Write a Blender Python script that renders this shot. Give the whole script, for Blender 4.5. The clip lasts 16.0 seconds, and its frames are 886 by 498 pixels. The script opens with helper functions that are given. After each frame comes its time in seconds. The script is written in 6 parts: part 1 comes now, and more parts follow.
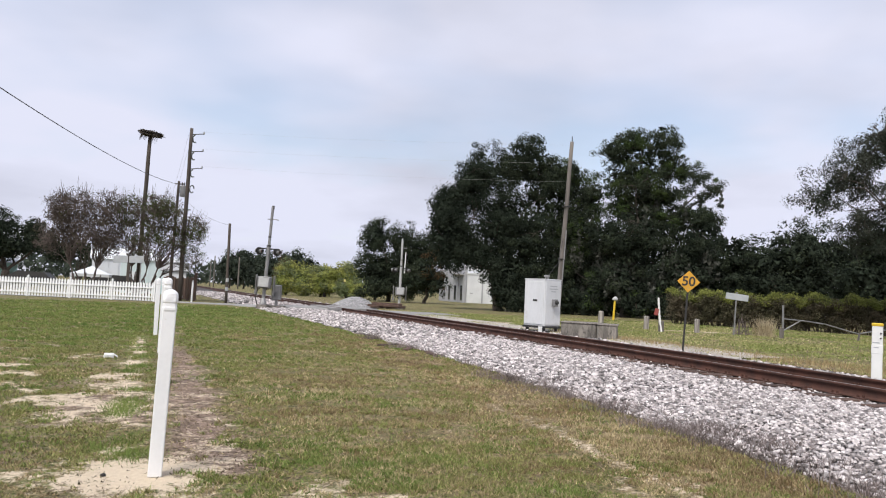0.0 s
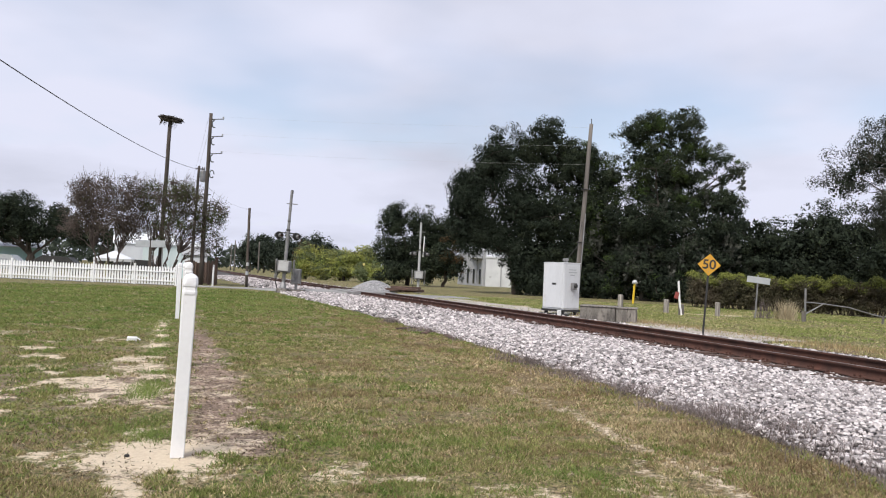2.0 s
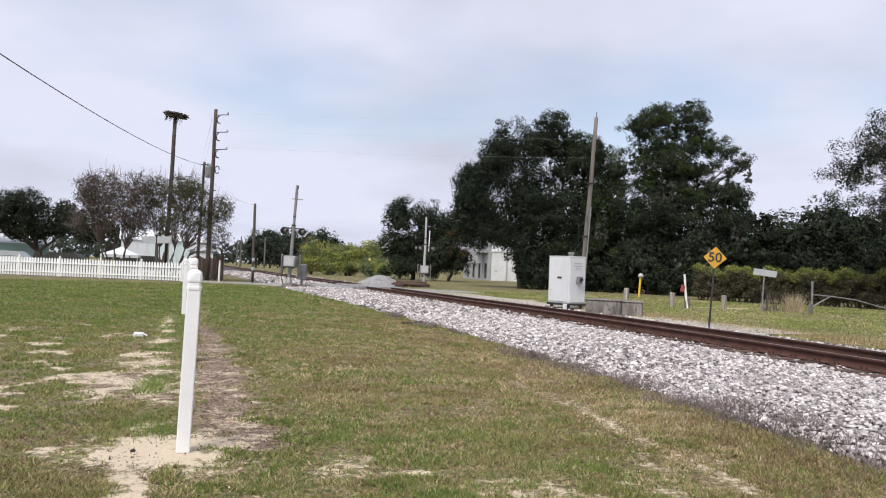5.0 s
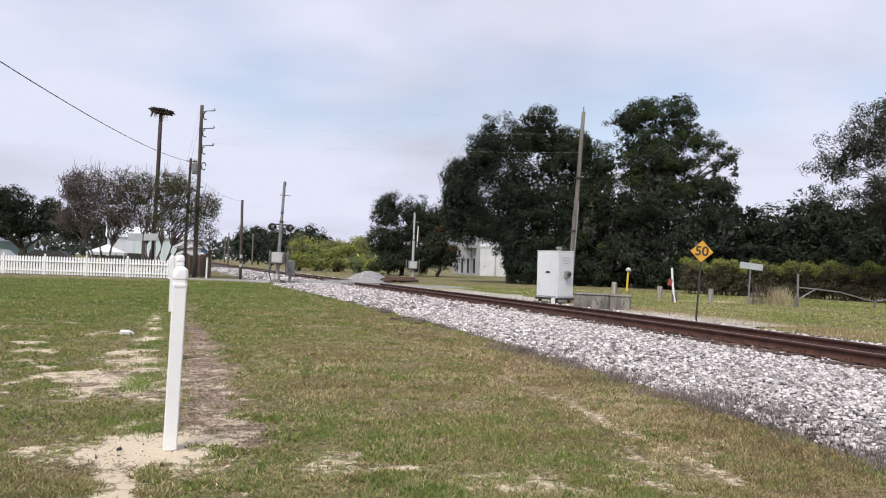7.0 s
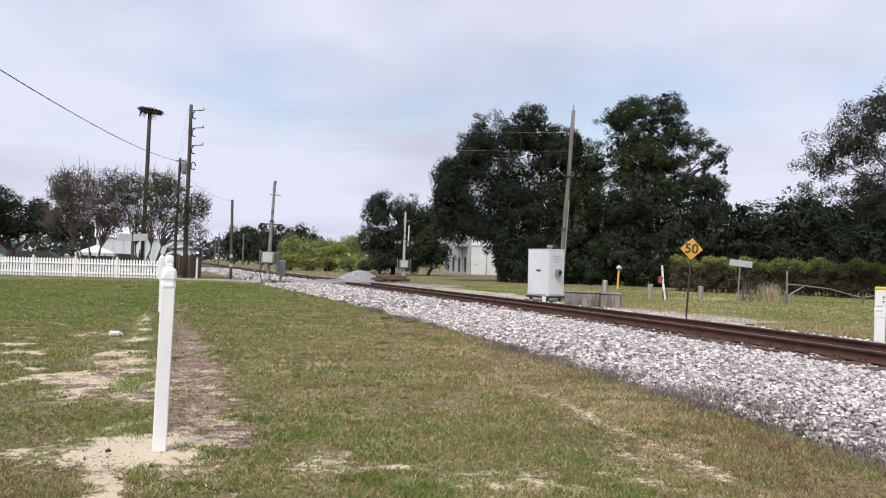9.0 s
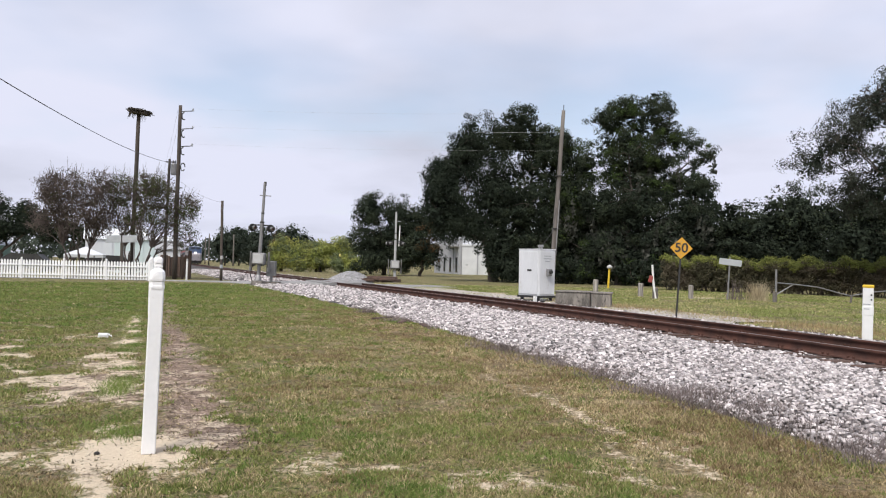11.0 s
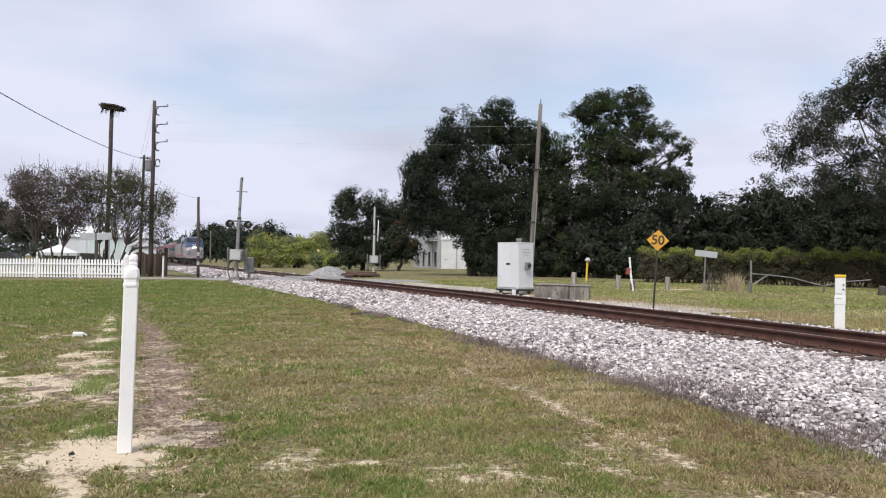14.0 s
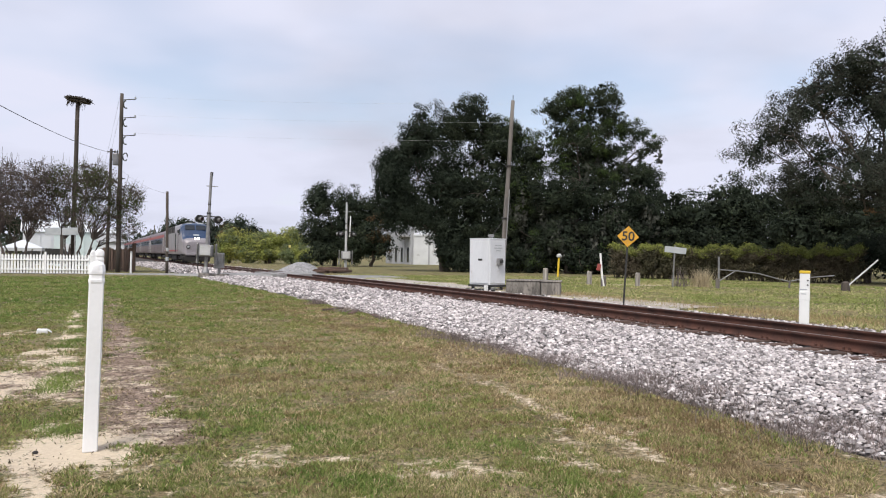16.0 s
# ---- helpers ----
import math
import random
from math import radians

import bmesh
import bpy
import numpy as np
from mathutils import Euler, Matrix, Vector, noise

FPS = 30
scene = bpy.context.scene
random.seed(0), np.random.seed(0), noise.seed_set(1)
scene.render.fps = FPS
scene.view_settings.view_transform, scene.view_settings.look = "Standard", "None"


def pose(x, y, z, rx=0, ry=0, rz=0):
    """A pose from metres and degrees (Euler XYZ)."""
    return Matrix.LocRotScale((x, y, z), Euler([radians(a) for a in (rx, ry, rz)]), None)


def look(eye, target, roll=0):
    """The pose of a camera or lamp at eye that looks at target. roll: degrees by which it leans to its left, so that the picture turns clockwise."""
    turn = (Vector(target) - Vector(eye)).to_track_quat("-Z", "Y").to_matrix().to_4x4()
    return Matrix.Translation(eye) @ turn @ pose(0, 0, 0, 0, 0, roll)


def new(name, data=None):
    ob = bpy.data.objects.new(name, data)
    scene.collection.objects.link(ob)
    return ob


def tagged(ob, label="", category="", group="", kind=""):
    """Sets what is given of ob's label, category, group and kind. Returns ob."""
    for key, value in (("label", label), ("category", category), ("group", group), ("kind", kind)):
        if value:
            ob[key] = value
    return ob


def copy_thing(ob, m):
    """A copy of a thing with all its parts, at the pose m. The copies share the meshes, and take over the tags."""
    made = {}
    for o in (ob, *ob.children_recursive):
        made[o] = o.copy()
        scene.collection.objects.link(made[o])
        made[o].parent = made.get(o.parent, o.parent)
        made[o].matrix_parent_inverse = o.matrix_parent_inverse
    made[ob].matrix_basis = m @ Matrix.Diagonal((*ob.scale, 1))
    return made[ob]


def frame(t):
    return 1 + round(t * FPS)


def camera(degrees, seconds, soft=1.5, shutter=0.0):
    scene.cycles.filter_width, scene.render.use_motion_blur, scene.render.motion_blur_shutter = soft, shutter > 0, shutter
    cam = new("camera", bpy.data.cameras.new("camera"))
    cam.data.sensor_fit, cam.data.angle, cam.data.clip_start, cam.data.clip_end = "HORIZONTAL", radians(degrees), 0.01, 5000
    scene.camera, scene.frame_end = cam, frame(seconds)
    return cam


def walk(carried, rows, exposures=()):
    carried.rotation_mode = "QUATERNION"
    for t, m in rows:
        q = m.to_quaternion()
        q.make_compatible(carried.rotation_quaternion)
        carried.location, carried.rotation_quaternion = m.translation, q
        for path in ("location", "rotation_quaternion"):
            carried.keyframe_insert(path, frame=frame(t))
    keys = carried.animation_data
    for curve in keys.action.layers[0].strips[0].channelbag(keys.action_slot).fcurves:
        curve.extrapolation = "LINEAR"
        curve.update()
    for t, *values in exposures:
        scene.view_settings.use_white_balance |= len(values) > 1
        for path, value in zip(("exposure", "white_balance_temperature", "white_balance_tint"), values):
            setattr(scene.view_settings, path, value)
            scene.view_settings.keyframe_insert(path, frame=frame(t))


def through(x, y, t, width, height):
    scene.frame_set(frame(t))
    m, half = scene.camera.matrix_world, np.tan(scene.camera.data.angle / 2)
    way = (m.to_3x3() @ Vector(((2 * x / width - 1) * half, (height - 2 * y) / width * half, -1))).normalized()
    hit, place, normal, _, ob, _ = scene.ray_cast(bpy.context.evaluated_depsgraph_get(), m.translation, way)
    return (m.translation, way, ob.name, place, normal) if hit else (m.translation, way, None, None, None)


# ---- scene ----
cam = camera(62.49, 16.0, soft=1.1)
PATH = [
    (0.0, (-0.050, 0.0, 1.3), (-0.0084, 9.9824, 1.8923), 2.601),
    (0.5, (-0.048, 0.0, 1.3), (-0.1433, 9.9877, 1.7870), 2.587),
    (1.0, (-0.045, 0.0, 1.3), (-0.2169, 9.9894, 1.7275), 2.540),
    (1.5, (-0.043, 0.0, 1.3), (-0.2490, 9.9901, 1.6938), 2.507),
    (2.0, (-0.040, 0.0, 1.3), (-0.2445, 9.9915, 1.6587), 2.494),
    (2.5, (-0.037, 0.0, 1.3), (-0.2470, 9.9925, 1.6267), 2.458),
    (3.0, (-0.035, 0.0, 1.3), (-0.2826, 9.9923, 1.6034), 2.439),
    (3.5, (-0.033, 0.0, 1.3), (-0.3214, 9.9914, 1.5965), 2.390),
    (4.0, (-0.030, 0.0, 1.3), (-0.3417, 9.9908, 1.5932), 2.307),
    (6.5, (-0.015, 0.0, 1.3), (-0.1760, 9.9959, 1.5387), 1.894),
    (7.0, (-0.012, 0.0, 1.3), (-0.1329, 9.9968, 1.5219), 1.813),
    (7.5, (-0.009, 0.0, 1.3), (-0.0939, 9.9975, 1.5071), 1.679),
    (8.0, (-0.006, 0.0, 1.3), (-0.0515, 9.9979, 1.4995), 1.631),
    (8.5, (-0.003, 0.0, 1.3), (-0.0197, 9.9980, 1.5004), 1.484),
    (9.0, (0.000, 0.0, 1.3), (-0.0000, 9.9978, 1.5094), 1.500),
    (11.5, (0.011, 0.0, 1.3), (0.1761, 9.9963, 1.5158), 1.155),
    (12.0, (0.013, 0.0, 1.3), (0.2236, 9.9960, 1.4904), 1.093),
    (12.5, (0.015, 0.0, 1.3), (0.2700, 9.9953, 1.4724), 0.953),
    (13.0, (0.017, 0.0, 1.3), (0.3166, 9.9942, 1.4602), 0.825),
    (13.5, (0.019, 0.0, 1.3), (0.3708, 9.9927, 1.4497), 0.781),
    (14.0, (0.021, 0.0, 1.3), (0.4314, 9.9906, 1.4436), 0.652),
    (14.5, (0.024, 0.0, 1.3), (0.4913, 9.9882, 1.4322), 0.632),
    (15.0, (0.026, 0.0, 1.3), (0.5585, 9.9851, 1.4192), 0.620),
    (15.5, (0.028, 0.0, 1.3), (0.6408, 9.9806, 1.4069), 0.639),
    (16.0, (0.030, 0.0, 1.3), (0.8168, 9.9686, 1.3907), 0.712),
]
walk(cam, [(t, look(eye, target, roll)) for t, eye, target, roll in PATH])

# ---- world, sun, exposure ----
SUN_EL, SUN_AZ = 52.0, 205.0        # degrees above the horizon; compass turn from +y, clockwise
world = bpy.data.worlds.new("overcast_sky")
scene.world = world
world.use_nodes = True
wn, wl = world.node_tree.nodes, world.node_tree.links
wn.clear()
w_out = wn.new("ShaderNodeOutputWorld")
w_bg = wn.new("ShaderNodeBackground")
w_sky = wn.new("ShaderNodeTexSky")
w_sky.sky_type, w_sky.sun_disc = "NISHITA", False
w_sky.sun_elevation, w_sky.sun_rotation = radians(SUN_EL), radians(SUN_AZ)
w_sky.air_density, w_sky.dust_density, w_sky.ozone_density = 1.0, 1.5, 1.0
w_dim = wn.new("ShaderNodeMix")
w_dim.data_type, w_dim.blend_type = "RGBA", "MULTIPLY"
w_dim.inputs[0].default_value = 1.0
w_dim.inputs[7].default_value = (1.58, 1.5, 1.42, 1)
wl.new(w_sky.outputs[0], w_dim.inputs[6])
w_tc = wn.new("ShaderNodeTexCoord")
w_sep = wn.new("ShaderNodeSeparateXYZ")
wl.new(w_tc.outputs["Generated"], w_sep.inputs[0])
# a flat cloud deck: the direction is projected onto a plane overhead
w_add = wn.new("ShaderNodeMath")
w_add.operation, w_add.inputs[1].default_value = "ADD", 0.16
w_abs = wn.new("ShaderNodeMath")
w_abs.operation = "ABSOLUTE"
wl.new(w_sep.outputs[2], w_abs.inputs[0])
wl.new(w_abs.outputs[0], w_add.inputs[0])
w_plane = wn.new("ShaderNodeCombineXYZ")
for axis in (0, 1):
    div = wn.new("ShaderNodeMath")
    div.operation = "DIVIDE"
    wl.new(w_sep.outputs[axis], div.inputs[0])
    wl.new(w_add.outputs[0], div.inputs[1])
    wl.new(div.outputs[0], w_plane.inputs[axis])


def w_noise(scale, detail, rough, shift):
    mp = wn.new("ShaderNodeMapping")
    mp.inputs["Location"].default_value = shift
    wl.new(w_plane.outputs[0], mp.inputs[0])
    nz = wn.new("ShaderNodeTexNoise")
    nz.inputs["Scale"].default_value, nz.inputs["Detail"].default_value, nz.inputs["Roughness"].default_value = scale, detail, rough
    wl.new(mp.outputs[0], nz.inputs["Vector"])
    return nz


w_n1 = w_noise(0.75, 5, 0.5, (3.1, 1.7, 0.0))
w_n2 = w_noise(0.6, 4, 0.45, (8.3, 5.2, 2.0))
w_shade = wn.new("ShaderNodeValToRGB")       # the deck's greys
w_shade.color_ramp.elements[0].position, w_shade.color_ramp.elements[0].color = 0.28, (0.60, 0.62, 0.74, 1)
w_shade.color_ramp.elements[1].position, w_shade.color_ramp.elements[1].color = 0.54, (0.78, 0.80, 0.955, 1)
wl.new(w_n1.outputs[0], w_shade.inputs[0])
w_gap = wn.new("ShaderNodeValToRGB")         # thin places where blue shows through
w_gap.color_ramp.elements[0].position, w_gap.color_ramp.elements[0].color = 0.50, (0, 0, 0, 1)
w_gap.color_ramp.elements[1].position, w_gap.color_ramp.elements[1].color = 0.62, (0.55, 0.55, 0.55, 1)
wl.new(w_n2.outputs[0], w_gap.inputs[0])
w_scale = wn.new("ShaderNodeMix")
w_scale.data_type, w_scale.blend_type = "RGBA", "MULTIPLY"
w_scale.inputs[0].default_value = 1.0
w_scale.inputs[7].default_value = (0.12, 0.12, 0.12, 1)
wl.new(w_dim.outputs[2], w_scale.inputs[6])
w_mix = wn.new("ShaderNodeMix")
w_mix.data_type = "RGBA"
wl.new(w_gap.outputs[0], w_mix.inputs[0])
wl.new(w_shade.outputs[0], w_mix.inputs[6])
wl.new(w_scale.outputs[2], w_mix.inputs[7])
wl.new(w_mix.outputs[2], w_bg.inputs[0])
w_bg.inputs[1].default_value = 1.0
wl.new(w_bg.outputs[0], w_out.inputs[0])

sun_data = bpy.data.lights.new("sun", "SUN")
sun_data.energy, sun_data.angle, sun_data.color = 3.5, radians(25), (1.0, 0.96, 0.9)
sun = new("sun", sun_data)
sun_from = Vector((math.sin(radians(SUN_AZ)) * math.cos(radians(SUN_EL)), math.cos(radians(SUN_AZ)) * math.cos(radians(SUN_EL)), math.sin(radians(SUN_EL))))
sun.matrix_world = look(sun_from * 50, (0, 0, 0))
scene.view_settings.exposure = 0.0

# ---- materials ----
def material(name, a, b=None, scale=8.0, fine=90.0, rough=0.7, metal=0.0, bump=0.15, dark=None, wear=0.0, per="", spread=0.25, stretch=(1, 1, 1), glow=0.0):
    """Two tones mixed by a broad noise, broken by a fine one; wear blends in a third tone; per varies objects or islands."""
    m = bpy.data.materials.new(name)
    m.use_nodes = True
    n, l = m.node_tree.nodes, m.node_tree.links
    p = n["Principled BSDF"]
    b = b or tuple(c * 0.75 for c in a)
    tc = n.new("ShaderNodeTexCoord")
    mp = n.new("ShaderNodeMapping")
    mp.inputs["Scale"].default_value = stretch
    l.new(tc.outputs["Object"], mp.inputs[0])
    n1, n2 = n.new("ShaderNodeTexNoise"), n.new("ShaderNodeTexNoise")
    for node, s, d in ((n1, scale, 5), (n2, fine, 3)):
        node.inputs["Scale"].default_value, node.inputs["Detail"].default_value = s, d
        l.new(mp.outputs[0], node.inputs["Vector"])
    ramp = n.new("ShaderNodeValToRGB")
    ramp.color_ramp.elements[0].position, ramp.color_ramp.elements[0].color = 0.36, (*a, 1)
    ramp.color_ramp.elements[1].position, ramp.color_ramp.elements[1].color = 0.64, (*b, 1)
    add = n.new("ShaderNodeMath")
    add.operation, add.inputs[1].default_value = "MULTIPLY_ADD", 0.35
    l.new(n2.outputs[0], add.inputs[0])
    sub = n.new("ShaderNodeMath")
    sub.operation, sub.inputs[1].default_value = "SUBTRACT", 0.175
    l.new(n1.outputs[0], sub.inputs[0])
    l.new(sub.outputs[0], add.inputs[2])
    l.new(add.outputs[0], ramp.inputs[0])
    col = ramp.outputs[0]
    if wear:
        n3 = n.new("ShaderNodeTexNoise")
        n3.inputs["Scale"].default_value, n3.inputs["Detail"].default_value, n3.inputs["Roughness"].default_value = scale * 2.3, 8, 0.7
        l.new(mp.outputs[0], n3.inputs["Vector"])
        r3 = n.new("ShaderNodeValToRGB")
        r3.color_ramp.elements[0].position, r3.color_ramp.elements[1].position = 0.66 - 0.25 * wear, 0.74 - 0.2 * wear
        l.new(n3.outputs[0], r3.inputs[0])
        mx = n.new("ShaderNodeMix")
        mx.data_type = "RGBA"
        l.new(r3.outputs[0], mx.inputs[0])
        l.new(col, mx.inputs[6])
        mx.inputs[7].default_value = (*(dark or (0.1, 0.07, 0.05)), 1)
        col = mx.outputs[2]
    if per:
        src = n.new("ShaderNodeObjectInfo").outputs["Random"] if per == "object" else n.new("ShaderNodeNewGeometry").outputs["Random Per Island"]
        mr = n.new("ShaderNodeMapRange")
        mr.inputs[3].default_value, mr.inputs[4].default_value = 1 - spread, 1 + spread
        l.new(src, mr.inputs[0])
        hs = n.new("ShaderNodeHueSaturation")
        l.new(mr.outputs[0], hs.inputs["Value"])
        l.new(col, hs.inputs["Color"])
        col = hs.outputs[0]
    l.new(col, p.inputs["Base Color"])
    p.inputs["Roughness"].default_value, p.inputs["Metallic"].default_value = rough, metal
    if bump:
        bp = n.new("ShaderNodeBump")
        bp.inputs["Strength"].default_value, bp.inputs["Distance"].default_value = bump, 0.02
        l.new(n2.outputs[0], bp.inputs["Height"])
        l.new(bp.outputs[0], p.inputs["Normal"])
    if glow:
        p.inputs["Emission Color"].default_value, p.inputs["Emission Strength"].default_value = (*a, 1), glow
    return m


def leafy(name, a, b, spread=0.45, through=0.25):
    """Foliage: tones by island and by a broad noise, with some light passing through."""
    m = material(name, a, b, scale=0.5, fine=3.0, rough=0.75, bump=0, per="island", spread=spread)
    n, l = m.node_tree.nodes, m.node_tree.links
    p = n["Principled BSDF"]
    p.inputs["Specular IOR Level"].default_value = 0.08
    p.inputs["Roughness"].default_value = 0.9
    tr = n.new("ShaderNodeBsdfTranslucent")
    l.new(p.inputs["Base Color"].links[0].from_socket, tr.inputs[0])
    mx = n.new("ShaderNodeMixShader")
    mx.inputs[0].default_value = through
    l.new(p.outputs[0], mx.inputs[1])
    l.new(tr.outputs[0], mx.inputs[2])
    l.new(mx.outputs[0], n["Material Output"].inputs[0])
    return m


def lawn_material(name):
    """Turf: greens and straw by noise; the attributes sand, dry and soil say where the turf gives out."""
    m = bpy.data.materials.new(name)
    m.use_nodes = True
    n, l = m.node_tree.nodes, m.node_tree.links
    p = n["Principled BSDF"]
    p.inputs["Roughness"].default_value = 0.95
    p.inputs["Specular IOR Level"].default_value = 0.15
    geo = n.new("ShaderNodeNewGeometry")

    def noise_at(scale, detail=4, rough=0.6):
        z = n.new("ShaderNodeTexNoise")
        z.inputs["Scale"].default_value, z.inputs["Detail"].default_value, z.inputs["Roughness"].default_value = scale, detail, rough
        l.new(geo.outputs["Position"], z.inputs["Vector"])
        return z.outputs[0]

    def ramp(src, *stops):
        r = n.new("ShaderNodeValToRGB")
        e = r.color_ramp.elements
        while len(e) < len(stops):
            e.new(0.5)
        for k, (pos, c) in enumerate(stops):
            e[k].position, e[k].color = pos, (*c, 1)
        l.new(src, r.inputs[0])
        return r.outputs[0]

    def mix(f, a, b):
        x = n.new("ShaderNodeMix")
        x.data_type = "RGBA"
        l.new(f, x.inputs[0])
        l.new(a, x.inputs[6])
        l.new(b, x.inputs[7])
        return x.outputs[2]

    def edged(attr, scale, amount, soft):
        at = n.new("ShaderNodeAttribute")
        at.attribute_name = attr
        ad = n.new("ShaderNodeMath")
        ad.operation, ad.inputs[1].default_value = "MULTIPLY_ADD", amount
        l.new(noise_at(scale * 0.5, 10, 0.82), ad.inputs[0])
        l.new(at.outputs["Fac"], ad.inputs[2])
        mr = n.new("ShaderNodeMapRange")
        mr.inputs[1].default_value, mr.inputs[2].default_value = 0.5 + amount / 2 - soft, 0.5 + amount / 2 + soft
        l.new(ad.outputs[0], mr.inputs[0])
        return mr.outputs[0]

    green = ramp(noise_at(0.35, 5), (0.3, (0.100, 0.150, 0.036)), (0.7, (0.165, 0.180, 0.058)))
    straw = ramp(noise_at(1.3, 6), (0.35, (0.16, 0.115, 0.065)), (0.65, (0.30, 0.23, 0.135)))
    thatch = ramp(noise_at(12, 6, 0.75), (0.38, (0.065, 0.050, 0.034)), (0.62, (0.20, 0.155, 0.10)))
    mottled = mix(ramp(noise_at(6.5, 9, 0.8), (0.43, (0, 0, 0)), (0.57, (0.9, 0.9, 0.9))), green, straw)
    mottled = mix(ramp(noise_at(9.0, 8, 0.8), (0.50, (0, 0, 0)), (0.60, (0.85, 0.85, 0.85))), mottled, thatch)
    tufts = ramp(noise_at(26, 9, 0.85), (0.40, (0.10, 0.10, 0.10)), (0.58, (1.65, 1.65, 1.65)))
    mul = n.new("ShaderNodeMix")
    mul.data_type, mul.blend_type = "RGBA", "MULTIPLY"
    mul.inputs[0].default_value = 0.9
    l.new(mix(edged("dry", 7.0, 1.3, 0.25), mottled, straw), mul.inputs[6])
    l.new(tufts, mul.inputs[7])
    c = mul.outputs[2]
    soil = ramp(noise_at(24, 7, 0.8), (0.40, (0.060, 0.042, 0.030)), (0.60, (0.33, 0.245, 0.19)))
    mulch = ramp(noise_at(34, 6, 0.8), (0.40, (0.16, 0.105, 0.075)), (0.60, (0.60, 0.46, 0.36)))
    soil = mix(ramp(noise_at(5.5, 8, 0.75), (0.46, (0, 0, 0)), (0.58, (0.9, 0.9, 0.9))), soil, mulch)
    c = mix(edged("soil", 16.0, 2.6, 0.18), c, soil)
    sand = ramp(noise_at(30, 7, 0.8), (0.34, (0.62, 0.50, 0.36)), (0.7, (0.80, 0.69, 0.53)))
    c = mix(edged("sand", 22.0, 3.0, 0.16), c, sand)
    l.new(c, p.inputs["Base Color"])
    bp = n.new("ShaderNodeBump")
    bp.inputs["Strength"].default_value, bp.inputs["Distance"].default_value = 0.7, 0.04
    l.new(noise_at(45, 5, 0.7), bp.inputs["Height"])
    l.new(bp.outputs[0], p.inputs["Normal"])
    return m


LAWN = lawn_material("lawn")
BLADE = leafy("grass_blade", (0.180, 0.215, 0.064), (0.285, 0.278, 0.108), spread=0.5)
BLADE_DRY = leafy("dry_grass_blade", (0.52, 0.43, 0.26), (0.32, 0.25, 0.14), spread=0.5)
VERGE = leafy("verge_blade", (0.20, 0.25, 0.075), (0.29, 0.31, 0.11), spread=0.4)
VERGE_DRY = leafy("dry_verge_blade", (0.50, 0.45, 0.24), (0.38, 0.34, 0.17), spread=0.4)
WEED = leafy("dead_weed", (0.29, 0.24, 0.225), (0.17, 0.14, 0.13), spread=0.5)
HERB = leafy("green_weed", (0.140, 0.210, 0.052), (0.205, 0.262, 0.078), spread=0.4)
STONE = material("ballast_stone", (0.57, 0.53, 0.52), (0.30, 0.265, 0.26), scale=9, fine=60, rough=0.9, bump=0.3, per="island", spread=0.66)
# far darker than the stones: shade in the gaps between them, as base colour
BED = material("shaded_ballast_bed", (0.085, 0.075, 0.07), (0.038, 0.034, 0.032), scale=18, fine=60, rough=0.95, bump=0.8)
GRIT = material("pale_gravel", (0.46, 0.42, 0.38), (0.34, 0.30, 0.26), scale=1.2, fine=45, rough=0.95, bump=0.6, dark=(0.25, 0.24, 0.14), wear=0.25)
ASPHALT = material("grey_asphalt", (0.30, 0.295, 0.285), (0.22, 0.215, 0.21), scale=0.8, fine=60, rough=0.9, bump=0.3, dark=(0.13, 0.13, 0.13), wear=0.2)
RUST = material("rusty_rail", (0.088, 0.036, 0.024), (0.045, 0.021, 0.015), scale=3, fine=40, rough=0.92, metal=0.0, bump=0.2)
RAILTOP = material("worn_railhead", (0.32, 0.27, 0.24), (0.22, 0.17, 0.145), scale=2, fine=60, rough=0.45, metal=0.6, bump=0.05, stretch=(1, 1, 1))
TIE = material("tarred_tie", (0.105, 0.062, 0.047), (0.055, 0.038, 0.031), scale=5, fine=40, rough=0.95, bump=0.4, per="object", spread=0.35, dark=(0.19, 0.12, 0.09), wear=0.35)
VINYL = material("white_vinyl", (0.80, 0.80, 0.80), (0.74, 0.74, 0.74), scale=1.5, fine=30, rough=0.42, bump=0.02, dark=(0.60, 0.58, 0.53), wear=0.12)
CREO = material("dark_pole_wood", (0.085, 0.068, 0.055), (0.048, 0.040, 0.034), scale=3, fine=30, rough=0.9, bump=0.3, stretch=(1, 1, 0.12))
GREYWOOD = material("weathered_pole_wood", (0.175, 0.157, 0.140), (0.105, 0.094, 0.083), scale=4, fine=40, rough=0.9, bump=0.3, stretch=(1, 1, 0.1), dark=(0.10, 0.08, 0.06), wear=0.3)
PALEPOST = material("split_pale_post", (0.40, 0.37, 0.33), (0.14, 0.125, 0.11), scale=9, fine=40, rough=0.95, bump=0.3, stretch=(1, 1, 0.06))
GALV = material("galvanised_steel", (0.34, 0.335, 0.33), (0.24, 0.235, 0.23), scale=3, fine=40, rough=0.5, metal=0.7, bump=0.05, dark=(0.24, 0.18, 0.14), wear=0.2)
ALU = material("pale_aluminium", (0.52, 0.52, 0.51), (0.42, 0.42, 0.41), scale=2, fine=40, rough=0.5, metal=0.3, bump=0.05)
BLACK = material("black_paint", (0.022, 0.022, 0.022), (0.035, 0.033, 0.03), scale=4, rough=0.6, bump=0.05)
CABWHITE = material("white_cabinet_paint", (0.66, 0.67, 0.68), (0.58, 0.59, 0.60), scale=1.2, fine=20, rough=0.5, bump=0.03, dark=(0.45, 0.42, 0.38), wear=0.12, stretch=(1, 1, 0.35))
